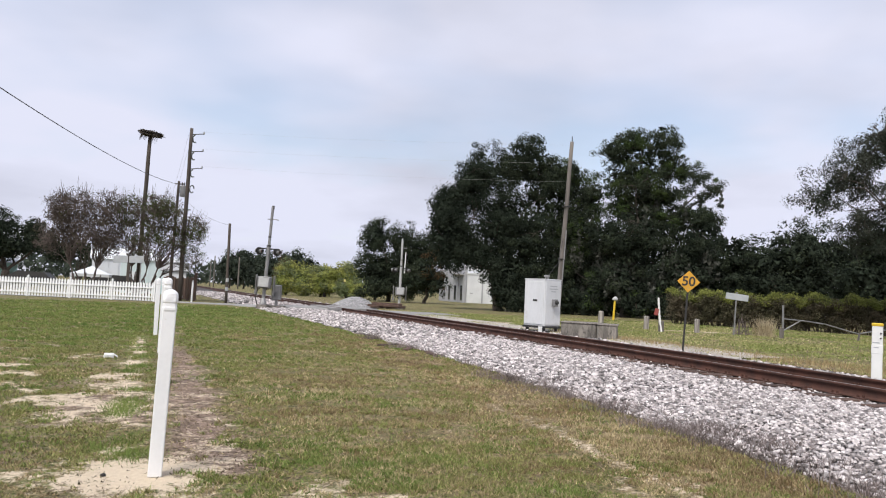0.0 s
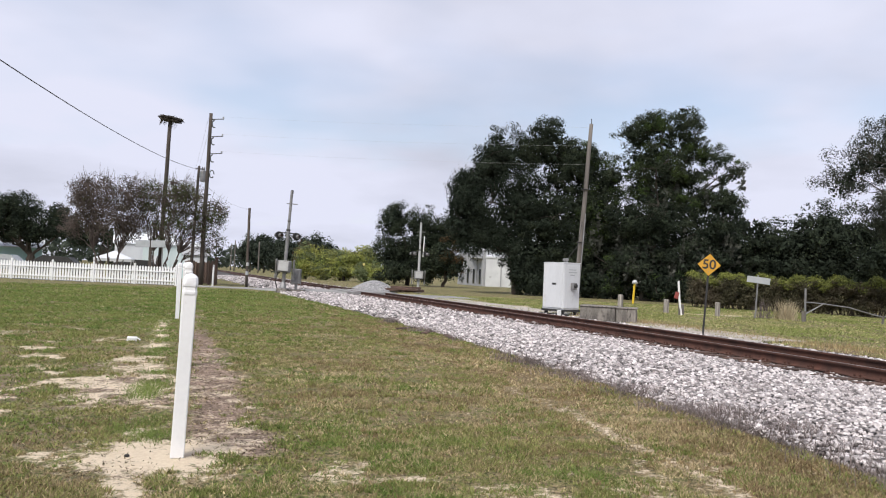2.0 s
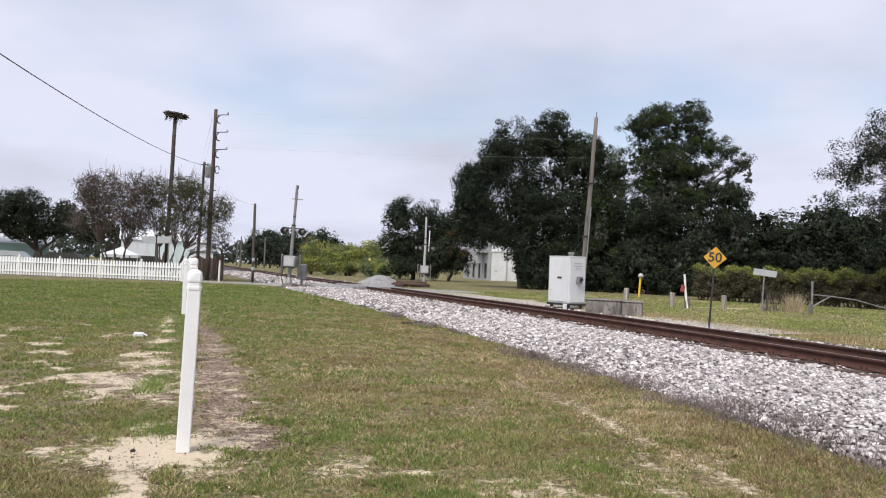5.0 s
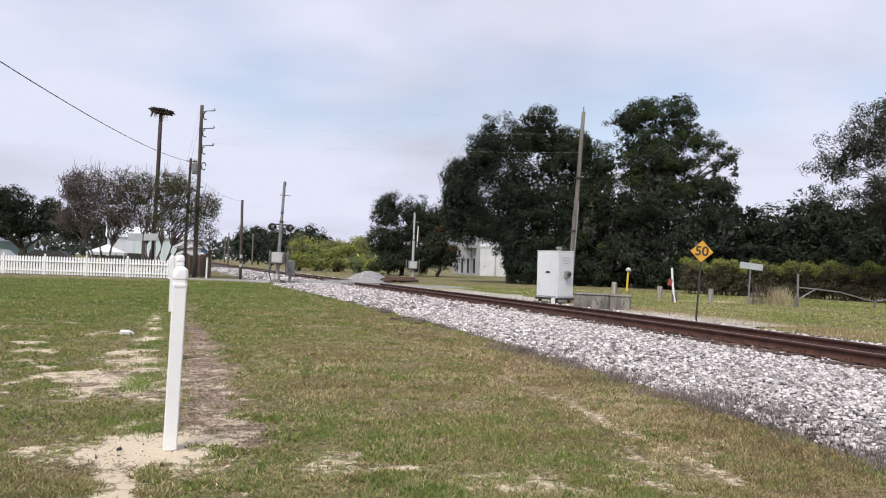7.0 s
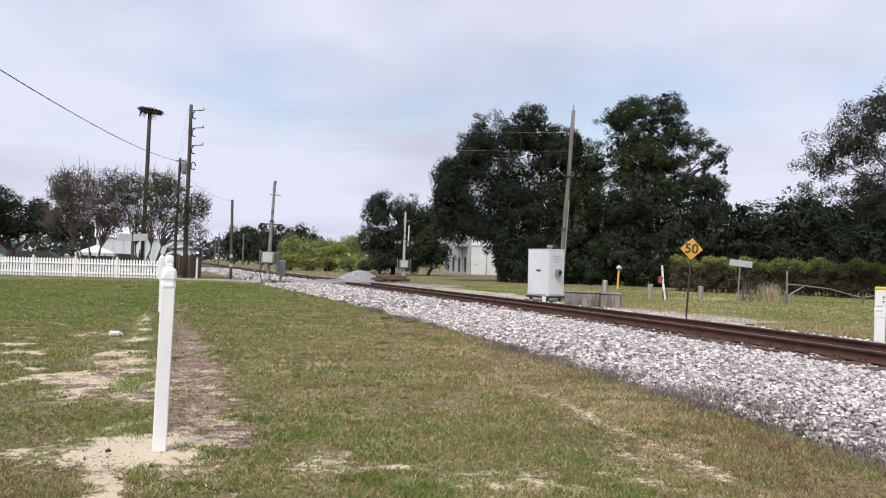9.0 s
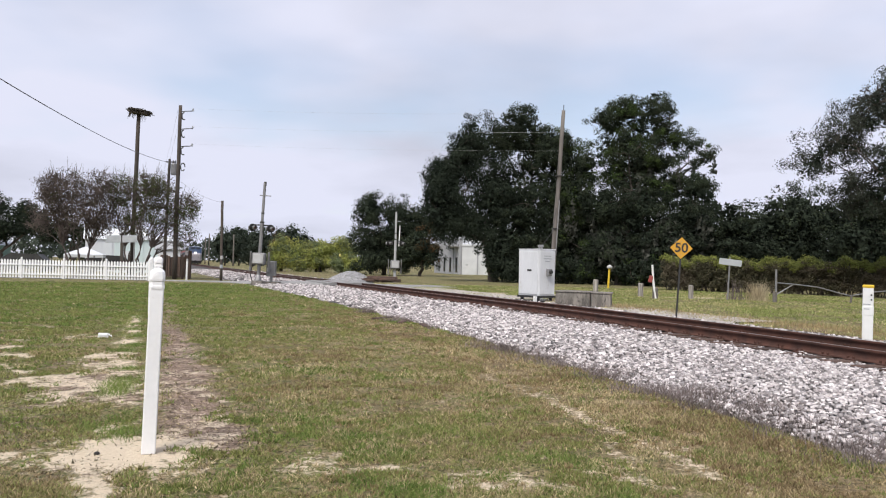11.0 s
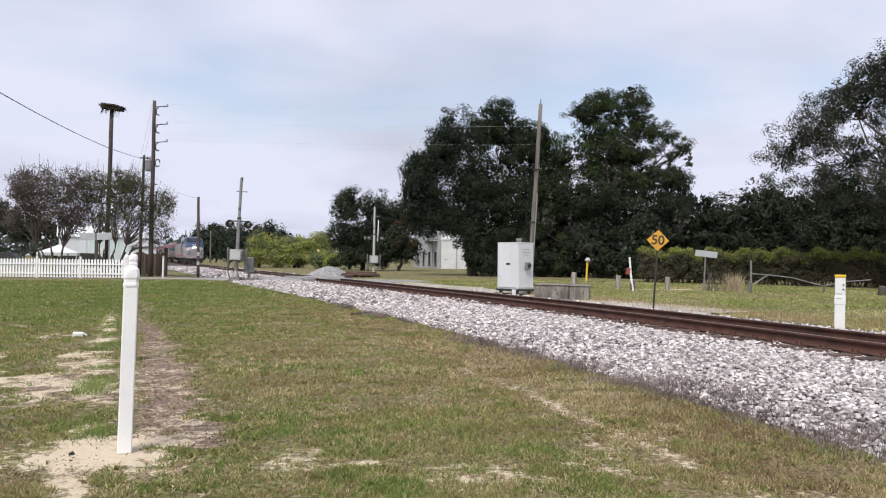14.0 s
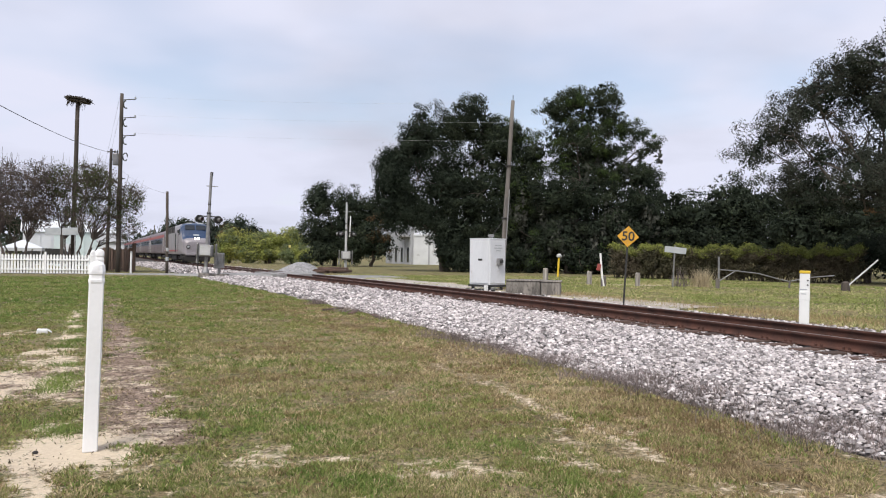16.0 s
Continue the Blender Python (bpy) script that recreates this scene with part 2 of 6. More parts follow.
CONCRETE = material("weathered_concrete", (0.27, 0.245, 0.215), (0.125, 0.113, 0.10), scale=5, fine=40, rough=0.95, bump=0.4, dark=(0.075, 0.068, 0.06), wear=0.55, stretch=(1, 1, 0.3))
YELLOW = material("yellow_paint", (0.70, 0.48, 0.03), (0.62, 0.42, 0.03), scale=3, rough=0.5, bump=0.03)
SIGNYEL = material("yellow_sign_face", (0.62, 0.33, 0.03), (0.56, 0.29, 0.025), scale=2, rough=0.45, bump=0.02, dark=(0.45, 0.27, 0.06), wear=0.1)
SIGNGREY = material("sign_back", (0.42, 0.44, 0.45), (0.36, 0.38, 0.39), scale=3, rough=0.55, metal=0.2, bump=0.03)
RED = material("faded_red_paint", (0.30, 0.05, 0.04), (0.22, 0.06, 0.05), scale=4, rough=0.7)
BARK = material("bark", (0.085, 0.068, 0.055), (0.045, 0.037, 0.03), scale=2.5, fine=18, rough=0.95, bump=0.6, stretch=(1, 1, 0.25))
PALEBARK = material("smooth_pale_bark", (0.12, 0.092, 0.078), (0.07, 0.055, 0.048), scale=3, fine=20, rough=0.85, bump=0.2, stretch=(1, 1, 0.3))
OAKLEAF = leafy("oak_leaf", (0.032, 0.043, 0.027), (0.051, 0.062, 0.038), through=0.12)
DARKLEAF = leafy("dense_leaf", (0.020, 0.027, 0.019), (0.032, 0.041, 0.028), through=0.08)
MIDLEAF = leafy("broad_leaf", (0.040, 0.062, 0.022), (0.060, 0.082, 0.030), through=0.15)
YELLEAF = leafy("yellow_green_leaf", (0.26, 0.30, 0.08), (0.37, 0.36, 0.11), spread=0.35)
SAGELEAF = leafy("sage_green_leaf", (0.145, 0.180, 0.088), (0.19, 0.21, 0.105), spread=0.35)
BROWNLEAF = leafy("brown_leaf", (0.10, 0.062, 0.032), (0.07, 0.055, 0.03))
MYRTLELEAF = leafy("myrtle_leaf", (0.060, 0.072, 0.032), (0.085, 0.072, 0.045), spread=0.5)
MYRTLEPOD = leafy("dry_seed_pod", (0.150, 0.122, 0.108), (0.098, 0.080, 0.072), spread=0.4)
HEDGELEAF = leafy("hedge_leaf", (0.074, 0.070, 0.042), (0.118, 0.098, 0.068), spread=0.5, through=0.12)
# brighter and yellower than the hedge body, for the top band
HEDGETOP = leafy("hedge_top_leaf", (0.235, 0.255, 0.068), (0.155, 0.175, 0.052), spread=0.45)
MOSS = leafy("hanging_moss", (0.085, 0.088, 0.074), (0.055, 0.058, 0.048), spread=0.3, through=0.1)
# paler, bluer leaf tone that paints in the haze of distance
HAZEDLEAF = leafy("haze_pale_leaf", (0.055, 0.070, 0.056), (0.075, 0.090, 0.068), spread=0.35)
STUCCO = material("white_block_wall", (0.62, 0.63, 0.63), (0.54, 0.55, 0.55), scale=0.6, fine=12, rough=0.9, bump=0.1, dark=(0.45, 0.45, 0.44), wear=0.15)
GREYWALL = material("grey_block_wall", (0.36, 0.365, 0.375), (0.30, 0.305, 0.31), scale=0.6, fine=12, rough=0.9, bump=0.1)
DARKPANE = material("dark_window", (0.03, 0.033, 0.036), (0.045, 0.047, 0.05), scale=1, rough=0.15, bump=0)
TEAL = material("pale_teal_siding", (0.36, 0.58, 0.58), (0.44, 0.62, 0.62), scale=0.5, rough=0.7, bump=0.05)
SHEETMETAL = material("white_sheet_metal", (0.68, 0.70, 0.72), (0.60, 0.62, 0.65), scale=0.4, fine=8, rough=0.5, bump=0.05)
SILVER = material("silver_train_paint", (0.33, 0.305, 0.315), (0.25, 0.23, 0.24), scale=0.6, fine=10, rough=0.42, metal=0.25, bump=0.03, dark=(0.24, 0.2, 0.18), wear=0.12)
STEEL = material("fluted_stainless", (0.185, 0.135, 0.14), (0.125, 0.095, 0.10), scale=0.4, fine=8, rough=0.45, metal=0.3, bump=0.05)
BLUE = material("dark_blue_train_paint", (0.030, 0.055, 0.115), (0.022, 0.042, 0.09), scale=0.6, rough=0.35, bump=0.02)
TRAINRED = material("red_train_stripe", (0.36, 0.06, 0.06), (0.28, 0.05, 0.05), scale=0.6, rough=0.4, bump=0.02)
UNDER = material("grimy_undercarriage", (0.035, 0.032, 0.03), (0.02, 0.018, 0.017), scale=2, rough=0.9, bump=0.3)
GLASS = material("train_glass", (0.02, 0.025, 0.03), (0.03, 0.034, 0.04), scale=1, rough=0.08, bump=0)
LAMPGLOW = material("lit_headlight", (1.0, 0.9, 0.86), (1.0, 0.92, 0.88), rough=0.3, bump=0, glow=12.0)
WHITEPAINT = material("white_marker_paint", (0.76, 0.76, 0.74), (0.70, 0.70, 0.68), scale=2, rough=0.5, bump=0.03, dark=(0.52, 0.48, 0.42), wear=0.12)
TWIG = material("stick_nest", (0.075, 0.062, 0.05), (0.045, 0.038, 0.032), scale=6, rough=0.95, bump=0.3, per="island", spread=0.4)
STRAW = leafy("straw_tuft", (0.42, 0.33, 0.18), (0.32, 0.24, 0.13), spread=0.35)
PALESTRAW = leafy("pale_straw", (0.56, 0.48, 0.33), (0.42, 0.35, 0.23), spread=0.4)
WIRE = material("black_cable", (0.03, 0.03, 0.032), (0.045, 0.045, 0.047), rough=0.6, bump=0)
LIVEOAK = leafy("live_oak_leaf", (0.040, 0.047, 0.037), (0.060, 0.065, 0.051), spread=0.4, through=0.12)
MYRTLEGREEN = leafy("myrtle_green_leaf", (0.072, 0.098, 0.034), (0.098, 0.108, 0.050), spread=0.4)
TEALPALE = material("washed_teal_siding", (0.56, 0.66, 0.66), (0.62, 0.68, 0.68), scale=0.5, rough=0.7, bump=0.05)
OLDBOARD = material("old_brown_board", (0.13, 0.085, 0.065), (0.08, 0.055, 0.042), scale=3, fine=25, rough=0.9, bump=0.3, stretch=(1, 1, 0.15), per="object", spread=0.3)
STRAWSIGN = material("faded_yellow_sign", (0.72, 0.62, 0.22), (0.66, 0.56, 0.2), scale=2, rough=0.5, bump=0.02)
RUSTGRASS = leafy("rusty_grass_blade", (0.31, 0.225, 0.12), (0.20, 0.145, 0.082), spread=0.45)

# ---- mesh helpers ----
def part(name, bm, mat, parent=None, label="", smooth=False):
    """Links a bmesh as one mesh object under its thing; with no parent it is a thing."""
    me = bpy.data.meshes.new(name)
    bm.to_mesh(me)
    bm.free()
    me.materials.append(mat)
    if smooth:
        me.shade_smooth()
    ob = new(name, me)
    if parent is not None:
        ob.parent = parent
    if label:
        ob["label"] = label
    return ob


def thing(name, label, category, m=None, group="", kind=""):
    ob = new(name)
    ob.empty_display_size = 0.2
    if m is not None:
        ob.matrix_world = m
    return tagged(ob, label, category, group, kind)


def block(bm, size, at=(0, 0, 0), bevel=0.0, turn=(0, 0, 0), taper=1.0):
    r = bmesh.ops.create_cube(bm, size=1.0)
    vs = r["verts"]
    for v in vs:
        k = taper if v.co.z > 0 else 1.0
        v.co = Vector((v.co.x * size[0] * k, v.co.y * size[1] * k, v.co.z * size[2]))
    if bevel:
        es = list({e for v in vs for e in v.link_edges})
        vs = [v for v in bmesh.ops.bevel(bm, geom=es, offset=bevel, segments=1, affect="EDGES", clamp_overlap=True)["verts"]]
    m = pose(*at, *turn)
    bmesh.ops.transform(bm, matrix=m, verts=list({v for v in vs}))
    return vs


def boxm(size, at=(0, 0, 0), bevel=0.0, turn=(0, 0, 0), taper=1.0):
    bm = bmesh.new()
    block(bm, size, at, bevel, turn, taper)
    return bm


def tube(bm, pts, radii, seg=8, caps=True):
    """A tube through points, with a radius at each."""
    rings, pts = [], [Vector(p) for p in pts]
    for k, p in enumerate(pts):
        d = (pts[min(k + 1, len(pts) - 1)] - pts[max(k - 1, 0)]).normalized()
        a = d.orthogonal().normalized() if abs(d.z) > 0.95 else d.cross(Vector((0, 0, 1))).normalized()
        b = d.cross(a)
        rings.append([bm.verts.new(p + radii[k] * (math.cos(2 * math.pi * s / seg) * a + math.sin(2 * math.pi * s / seg) * b)) for s in range(seg)])
    for r0, r1 in zip(rings, rings[1:]):
        for s in range(seg):
            bm.faces.new((r0[s], r0[(s + 1) % seg], r1[(s + 1) % seg], r1[s]))
    if caps:
        bm.faces.new(rings[0][::-1])
        bm.faces.new(rings[-1])
    return bm


def tubem(pts, radii, seg=8):
    radii = radii if isinstance(radii, (list, tuple)) else [radii] * len(pts)
    bm = tube(bmesh.new(), pts, radii, seg)
    bmesh.ops.recalc_face_normals(bm, faces=bm.faces)
    return bm


def turned(profile, seg=16):
    """A body of revolution about z from (radius, height) pairs."""
    bm = bmesh.new()
    rings = [[bm.verts.new((max(r, 1e-4) * math.cos(2 * math.pi * s / seg), max(r, 1e-4) * math.sin(2 * math.pi * s / seg), z)) for s in range(seg)] for r, z in profile]
    for r0, r1 in zip(rings, rings[1:]):
        for s in range(seg):
            bm.faces.new((r0[s], r0[(s + 1) % seg], r1[(s + 1) % seg], r1[s]))
    bm.faces.new(rings[0][::-1])
    bm.faces.new(rings[-1])
    return bm


def mesh_from(name, verts, faces, mat, parent=None):
    """A mesh object from arrays: verts (n, 3), faces (m, 3 or 4)."""
    verts, faces = np.asarray(verts, np.float32), np.asarray(faces, np.int32)
    me = bpy.data.meshes.new(name)
    me.vertices.add(len(verts))
    me.vertices.foreach_set("co", verts.ravel())
    me.loops.add(faces.size)
    me.loops.foreach_set("vertex_index", faces.ravel())
    me.polygons.add(len(faces))
    me.polygons.foreach_set("loop_start", np.arange(0, faces.size, faces.shape[1], dtype=np.int32))
    me.update(calc_edges=True)
    me.validate()
    me.materials.append(mat)
    ob = new(name, me)
    if parent is not None:
        ob.parent = parent
    return ob


rng = np.random.default_rng(7)


def value_noise(x, y, seed=0):
    """Smooth value noise in 0..1 on arrays."""
    xi, yi = np.floor(x).astype(np.int64), np.floor(y).astype(np.int64)
    fx, fy = x - xi, y - yi
    fx, fy = fx * fx * (3 - 2 * fx), fy * fy * (3 - 2 * fy)

    def h(a, b):
        k = (a * 374761393 + b * 668265263 + seed * 1442695041) & 0x7FFFFFFF
        k = ((k ^ (k >> 13)) * 1274126177) & 0x7FFFFFFF
        return ((k ^ (k >> 16)) & 0xFFFF) / 65535.0

    top = h(xi, yi) * (1 - fx) + h(xi + 1, yi) * fx
    low = h(xi, yi + 1) * (1 - fx) + h(xi + 1, yi + 1) * fx
    return top * (1 - fy) + low * fy


def fractal(x, y, seed=0, octaves=3):
    return sum(value_noise(x * 2**k, y * 2**k, seed + k) * 0.5**k for k in range(octaves)) / sum(0.5**k for k in range(octaves))


# ---- the line of the track ----
RAIL_TOP, GAUGE = 0.15, 1.50          # railhead height; distance between the railheads' centres


def _slope(y):
    return np.where(y < 28, -0.414 + 0.125 * (np.clip(28 - y, 0, 18) / 18) ** 1.5, np.where(y < 78, -0.414, np.where(y < 262, -0.385, -0.385 - 0.0016 * (y - 262))))


_ty = np.arange(-120.0, 700.0, 0.25)
_tx = np.concatenate([[0], np.cumsum(_slope(_ty[:-1] + 0.125) * 0.25)])
_tx += 1.2 - np.interp(28.0, _ty, _tx)
_ts = np.concatenate([[0], np.cumsum(np.hypot(np.diff(_tx), np.diff(_ty)))])


def track_x(y):
    return np.interp(y, _ty, _tx)


def track_at(s):
    """Place and the turn about z of the direction away from the crossing's near side, at arc length s."""
    x, y = np.interp(s, _ts, _tx), np.interp(s, _ts, _ty)
    x2, y2 = np.interp(s + 0.5, _ts, _tx), np.interp(s + 0.5, _ts, _ty)
    return float(x), float(y), math.atan2(-(x2 - x), y2 - y)


def s_of(y):
    return float(np.interp(y, _ty, _ts))


def off_track(x, y):
    """Signed distance from the track's centre line: positive beyond it."""
    return (x - track_x(y)) * np.cos(np.arctan(_slope(np.asarray(y, float))))


def step(v, a, b):
    t = np.clip((v - a) / (b - a), 0, 1)
    return t * t * (3 - 2 * t)


FAR_GROUND = -0.15
POST0, POSTC = Vector((-1.87, 4.93, 0)), Vector((-16.2, 42.1, 0))      # ends of the fence that runs away from the eye


def ground_z(x, y):
    o = off_track(x, y)
    z = FAR_GROUND * step(o, -3, 4) + 0.05 * (fractal(x * 0.12, y * 0.12, 5) - 0.5) * step(np.hypot(x, y), 6, 20)
    return z + 0.0


def bed_dip(x, y):
    o = off_track(x, y)
    return -0.22 * step(o, -5.9, -5.2) * (1 - step(o, 3.6, 4.4))

# ---- ground ----
def lawn_masks(x, y):
    o = off_track(x, y)
    d = POSTC - POST0
    ln = math.hypot(d.x, d.y)
    u = ((x - POST0.x) * d.x + (y - POST0.y) * d.y) / ln              # along the fence line
    v = (x - POST0.x) * (d.y / ln) - (y - POST0.y) * (d.x / ln)       # beside it, positive to the track's side
    n1, n2 = fractal(x * 0.9, y * 0.9, 11), fractal(x * 2.2, y * 1.6, 23)
    near = 1 - step(u, 8, 30)
    wide = 1.0 + 0.45 * (1 - step(u, 2, 12))
    def patch(cx, cy, half_u, half_v):
        """A soft patch with its long side along the fence."""
        du = ((x - cx) * d.x + (y - cy) * d.y) / ln
        dv = (x - cx) * (d.y / ln) - (y - cy) * (d.x / ln)
        return np.exp(-((du / half_u) ** 2 + (dv / half_v) ** 2) ** 1.2)

    n3 = fractal(x * 2.3 + 3, y * 2.0, 57, 4)
    n4 = fractal(x * 5.2, y * 4.4, 58, 4)
    left = step(-v, -0.05, 0.25)
    soil = 0.98 * np.exp(-((v - 0.36) / (0.29 * wide)) ** 2) * (0.45 + 0.55 * near)
    soil = soil * (0.40 + 0.95 * n2) * (1 - 0.3 * step(u, 3, 10)) * step(u, -0.45, 0.15)
    # the sand round the first post, the worn strip beyond it, and the tuft of turf between them
    sand = 0.98 * patch(-2.04, 4.98, 0.54, 0.62) * (0.74 + 0.40 * step(n4, 0.34, 0.6))
    sand = np.maximum(sand, 0.62 * patch(-1.62, 4.62, 0.30, 0.42) * (0.5 + 0.6 * n4))
    sand = np.maximum(sand, (0.42 + 0.5 * step(n3, 0.36, 0.60)) * 0.84 * np.exp(-(((v + 0.30) / 0.20) ** 2)) * (1 - step(u, 5, 24)))
    strip = np.maximum(patch(-3.22, 7.35, 1.75, 0.80), 0.75 * patch(-3.95, 9.1, 1.3, 0.55))
    sand = np.maximum(sand, strip * (0.30 + 0.46 * step(n4, 0.40, 0.58)))
    sand = np.maximum(sand, 0.55 * np.exp(-((v - 0.5) / 0.35) ** 2) * step(u, -0.2, 0.3) * (1 - step(u, 4, 10)) * step(n4, 0.38, 0.58))
    soil = np.maximum(soil, strip * (0.56 + 0.40 * step(fractal(x * 2.6, y * 2.0, 91), 0.35, 0.65)))
    spots = step(fractal(x * 2.9, y * 2.3, 33), 0.56, 0.72) * left * (1 - step(u, 6, 16)) * (1 - step(-v, 3.5, 7))
    sand = np.maximum(sand, 0.62 * spots)
    soil = np.maximum(soil, 0.50 * left * (1 - step(-v, 1.5, 4.0)) * (1 - step(u, 4, 11)) * step(fractal(x * 1.9, y * 1.5, 92), 0.40, 0.62))
    tuft = patch(-2.78, 6.05, 0.42, 0.50)
    sand, soil = sand * (1 - 0.95 * tuft), np.maximum(soil * (1 - 0.6 * tuft), 0.30 * tuft)
    sand = np.maximum(sand, 0.10 + 0.40 * (1 - step(np.hypot(x, y), 4.3, 8.0)) * step(fractal(x * 3.8, y * 3.0, 34), 0.54, 0.72))
    # a thin worn line and small bare spots nearer the ballast
    w = o + 7.2 + 0.3 * (n1 - 0.5)
    sand = np.maximum(sand, 0.55 * np.exp(-(w / 0.17) ** 2) * step(y, 2, 5) * (1 - step(y, 7, 11)) * (0.60 + 0.35 * step(n3, 0.42, 0.6)))
    dry = 0.18 + 0.42 * np.exp(-((o + 6.6) / 0.9) ** 2) + 0.25 * np.exp(-((o + 8.5) / 2.0) ** 2) * (1 - step(y, 18, 34)) + 0.25 * (n1 - 0.5)
    dry = np.where(o > 0, 0.20 + 0.75 * (fractal(x * 0.35, y * 0.25, 71) - 0.45) + 0.3 * np.exp(-((o - 4.5) / 0.8) ** 2), dry)
    dry = dry - 0.25 * step(y, 22, 36) * (o < -5)
    # sandy track beyond the rails, past the old posts
    lane = np.abs(y - (38.0 + 0.12 * (12 - x)))
    sand = np.where(o > 3, np.maximum(sand, 0.85 * np.exp(-(lane / 1.1) ** 2) * step(n1, 0.36, 0.58)), sand)
    return sand, dry, soil


def make_ground():
    def line(lo, hi, fine, far):
        a = list(np.arange(lo, hi + 1e-6, fine))
        st = fine
        up, dn = [], []
        p, q = a[-1], a[0]
        while p < far:
            st *= 1.16
            p += st
            up.append(p)
            q -= st
            dn.append(q)
        return np.array(dn[::-1] + a + up)

    xs, ys = line(-11.0, 10.0, 0.09, 3000.0), line(2.5, 22.0, 0.09, 3000.0)
    gx, gy = np.meshgrid(xs, ys)
    x, y = gx.ravel(), gy.ravel()
    z = ground_z(x, y) + bed_dip(x, y)
    close = (np.abs(x) < 12) & (y > 2) & (y < 23)
    z = z + np.where(close, 0.022 * (fractal(x * 2.5, y * 2.5, 41) - 0.5), 0)
    w, h = len(xs), len(ys)
    idx = np.arange(w * h).reshape(h, w)
    faces = np.stack([idx[:-1, :-1], idx[:-1, 1:], idx[1:, 1:], idx[1:, :-1]], -1).reshape(-1, 4)
    ob = mesh_from("ground", np.stack([x, y, z], -1), faces, LAWN)
    for name, values in zip(("sand", "dry", "soil"), lawn_masks(x, y)):
        ob.data.attributes.new(name, "FLOAT", "POINT").data.foreach_set("value", values.astype(np.float32))
    ob.data.shade_smooth()
    tagged(ob, "patchy mown lawn with straw, soil and sand showing", "ground", kind="structure")


make_ground()


def ribbon(name, s0, s1, ds, offsets, heights, mat, label, category, jitter=0.0, uneven=0.0):
    """A strip along the track: offsets across it and the height at each."""
    ss = np.arange(s0, s1 + 1e-6, ds)
    verts = []
    for k, s in enumerate(ss):
        x, y, a = track_at(s)
        for o, z in zip(offsets, heights):
            edge = o in (offsets[0], offsets[-1])
            oo = o + (jitter * (2 * float(value_noise(np.array(s * 0.9), np.array(o), 3)) - 1) if edge else 0)
            px, py = x + oo * math.cos(a), y + oo * math.sin(a)
            zz = z + uneven * (float(value_noise(np.array(px * 1.4), np.array(py * 1.4), 9)) - 0.5) * (0 if edge else 1)
            verts.append((px, py, zz))
    w = len(offsets)
    idx = np.arange(len(verts)).reshape(-1, w)
    faces = np.stack([idx[:-1, :-1], idx[:-1, 1:], idx[1:, 1:], idx[1:, :-1]], -1).reshape(-1, 4)
    ob = mesh_from(name, verts, faces, mat)
    ob.data.shade_smooth()
    return tagged(ob, label, category, kind="structure")


BED_O = (-5.95, -5.5, -4.6, -3.2, -2.0, -1.4, 0.0, 1.4, 2.1, 3.2, 4.2)
BED_Z = (-0.16, -0.045, 0.00, 0.00, -0.035, -0.065, -0.07, -0.075, -0.09, -0.14, -0.20)


def bed_z(o):
    return np.interp(o, BED_O, BED_Z)


ribbon("shaded_ballast_bed", s_of(-60), s_of(600), 0.6, BED_O, BED_Z, BED, "crushed-stone bed under the railway track, coloured dark as the shade between its stones", "ballast", jitter=0.3, uneven=0.03)
ribbon("gravel_shoulder", s_of(19), s_of(50), 0.8, (3.6, 3.9, 4.6, 5.6, 5.9), (-0.21, -0.14, -0.125, -0.125, -0.2), GRIT, "pale gravel service strip beside the track", "gravel", jitter=0.25)


# ---- road and crossing ----
def make_road():
    # the road runs along the front fence, over the track, and on past the stone heap
    line = [(-60, 43.6), (-24, 43.5), (-14, 43.7), (-10.5, 44.2), (-8, 44.7), (-5.6, 45.6), (-2.0, 47.2), (0.5, 48.4)]
    widths = [1.2, 1.3, 1.8, 3.2, 4.6, 5.2, 5.2, 4.8]
    verts, n = [], len(line)
    for k, (x, y) in enumerate(line):
        a, b = Vector(line[max(k - 1, 0)]), Vector(line[min(k + 1, n - 1)])
        d = (b - a).normalized()
        side = Vector((-d.y, d.x))
        for f, dz in ((-0.5, -0.1), (-0.49, 0.02), (0.0, 0.045), (0.49, 0.02), (0.5, -0.1)):
            p = Vector((x, y)) + side * widths[k] * f
            lift = 0.09 * math.exp(-(float(off_track(p.x, p.y)) / 2.6) ** 2)
            verts.append((p.x, p.y, float(ground_z(np.array(p.x), np.array(p.y))) + dz + 0.012 + lift))
    idx = np.arange(n * 5).reshape(n, 5)
    faces = np.stack([idx[:-1, :-1], idx[1:, :-1], idx[1:, 1:], idx[:-1, 1:]], -1).reshape(-1, 4)
    tagged(mesh_from("road", verts, faces, ASPHALT), "narrow worn grey asphalt road along the fence", "road", kind="structure")


make_road()


# ---- track ----
def rail_section():
    """Half-profile points of a flat-bottomed rail, head up, (offset, height above the foot)."""
    half = [(0.076, 0.0), (0.076, 0.012), (0.030, 0.028), (0.010, 0.045), (0.009, 0.125), (0.034, 0.142), (0.037, 0.175), (0.030, 0.184)]
    return half + [(-x, z) for x, z in half[::-1]]


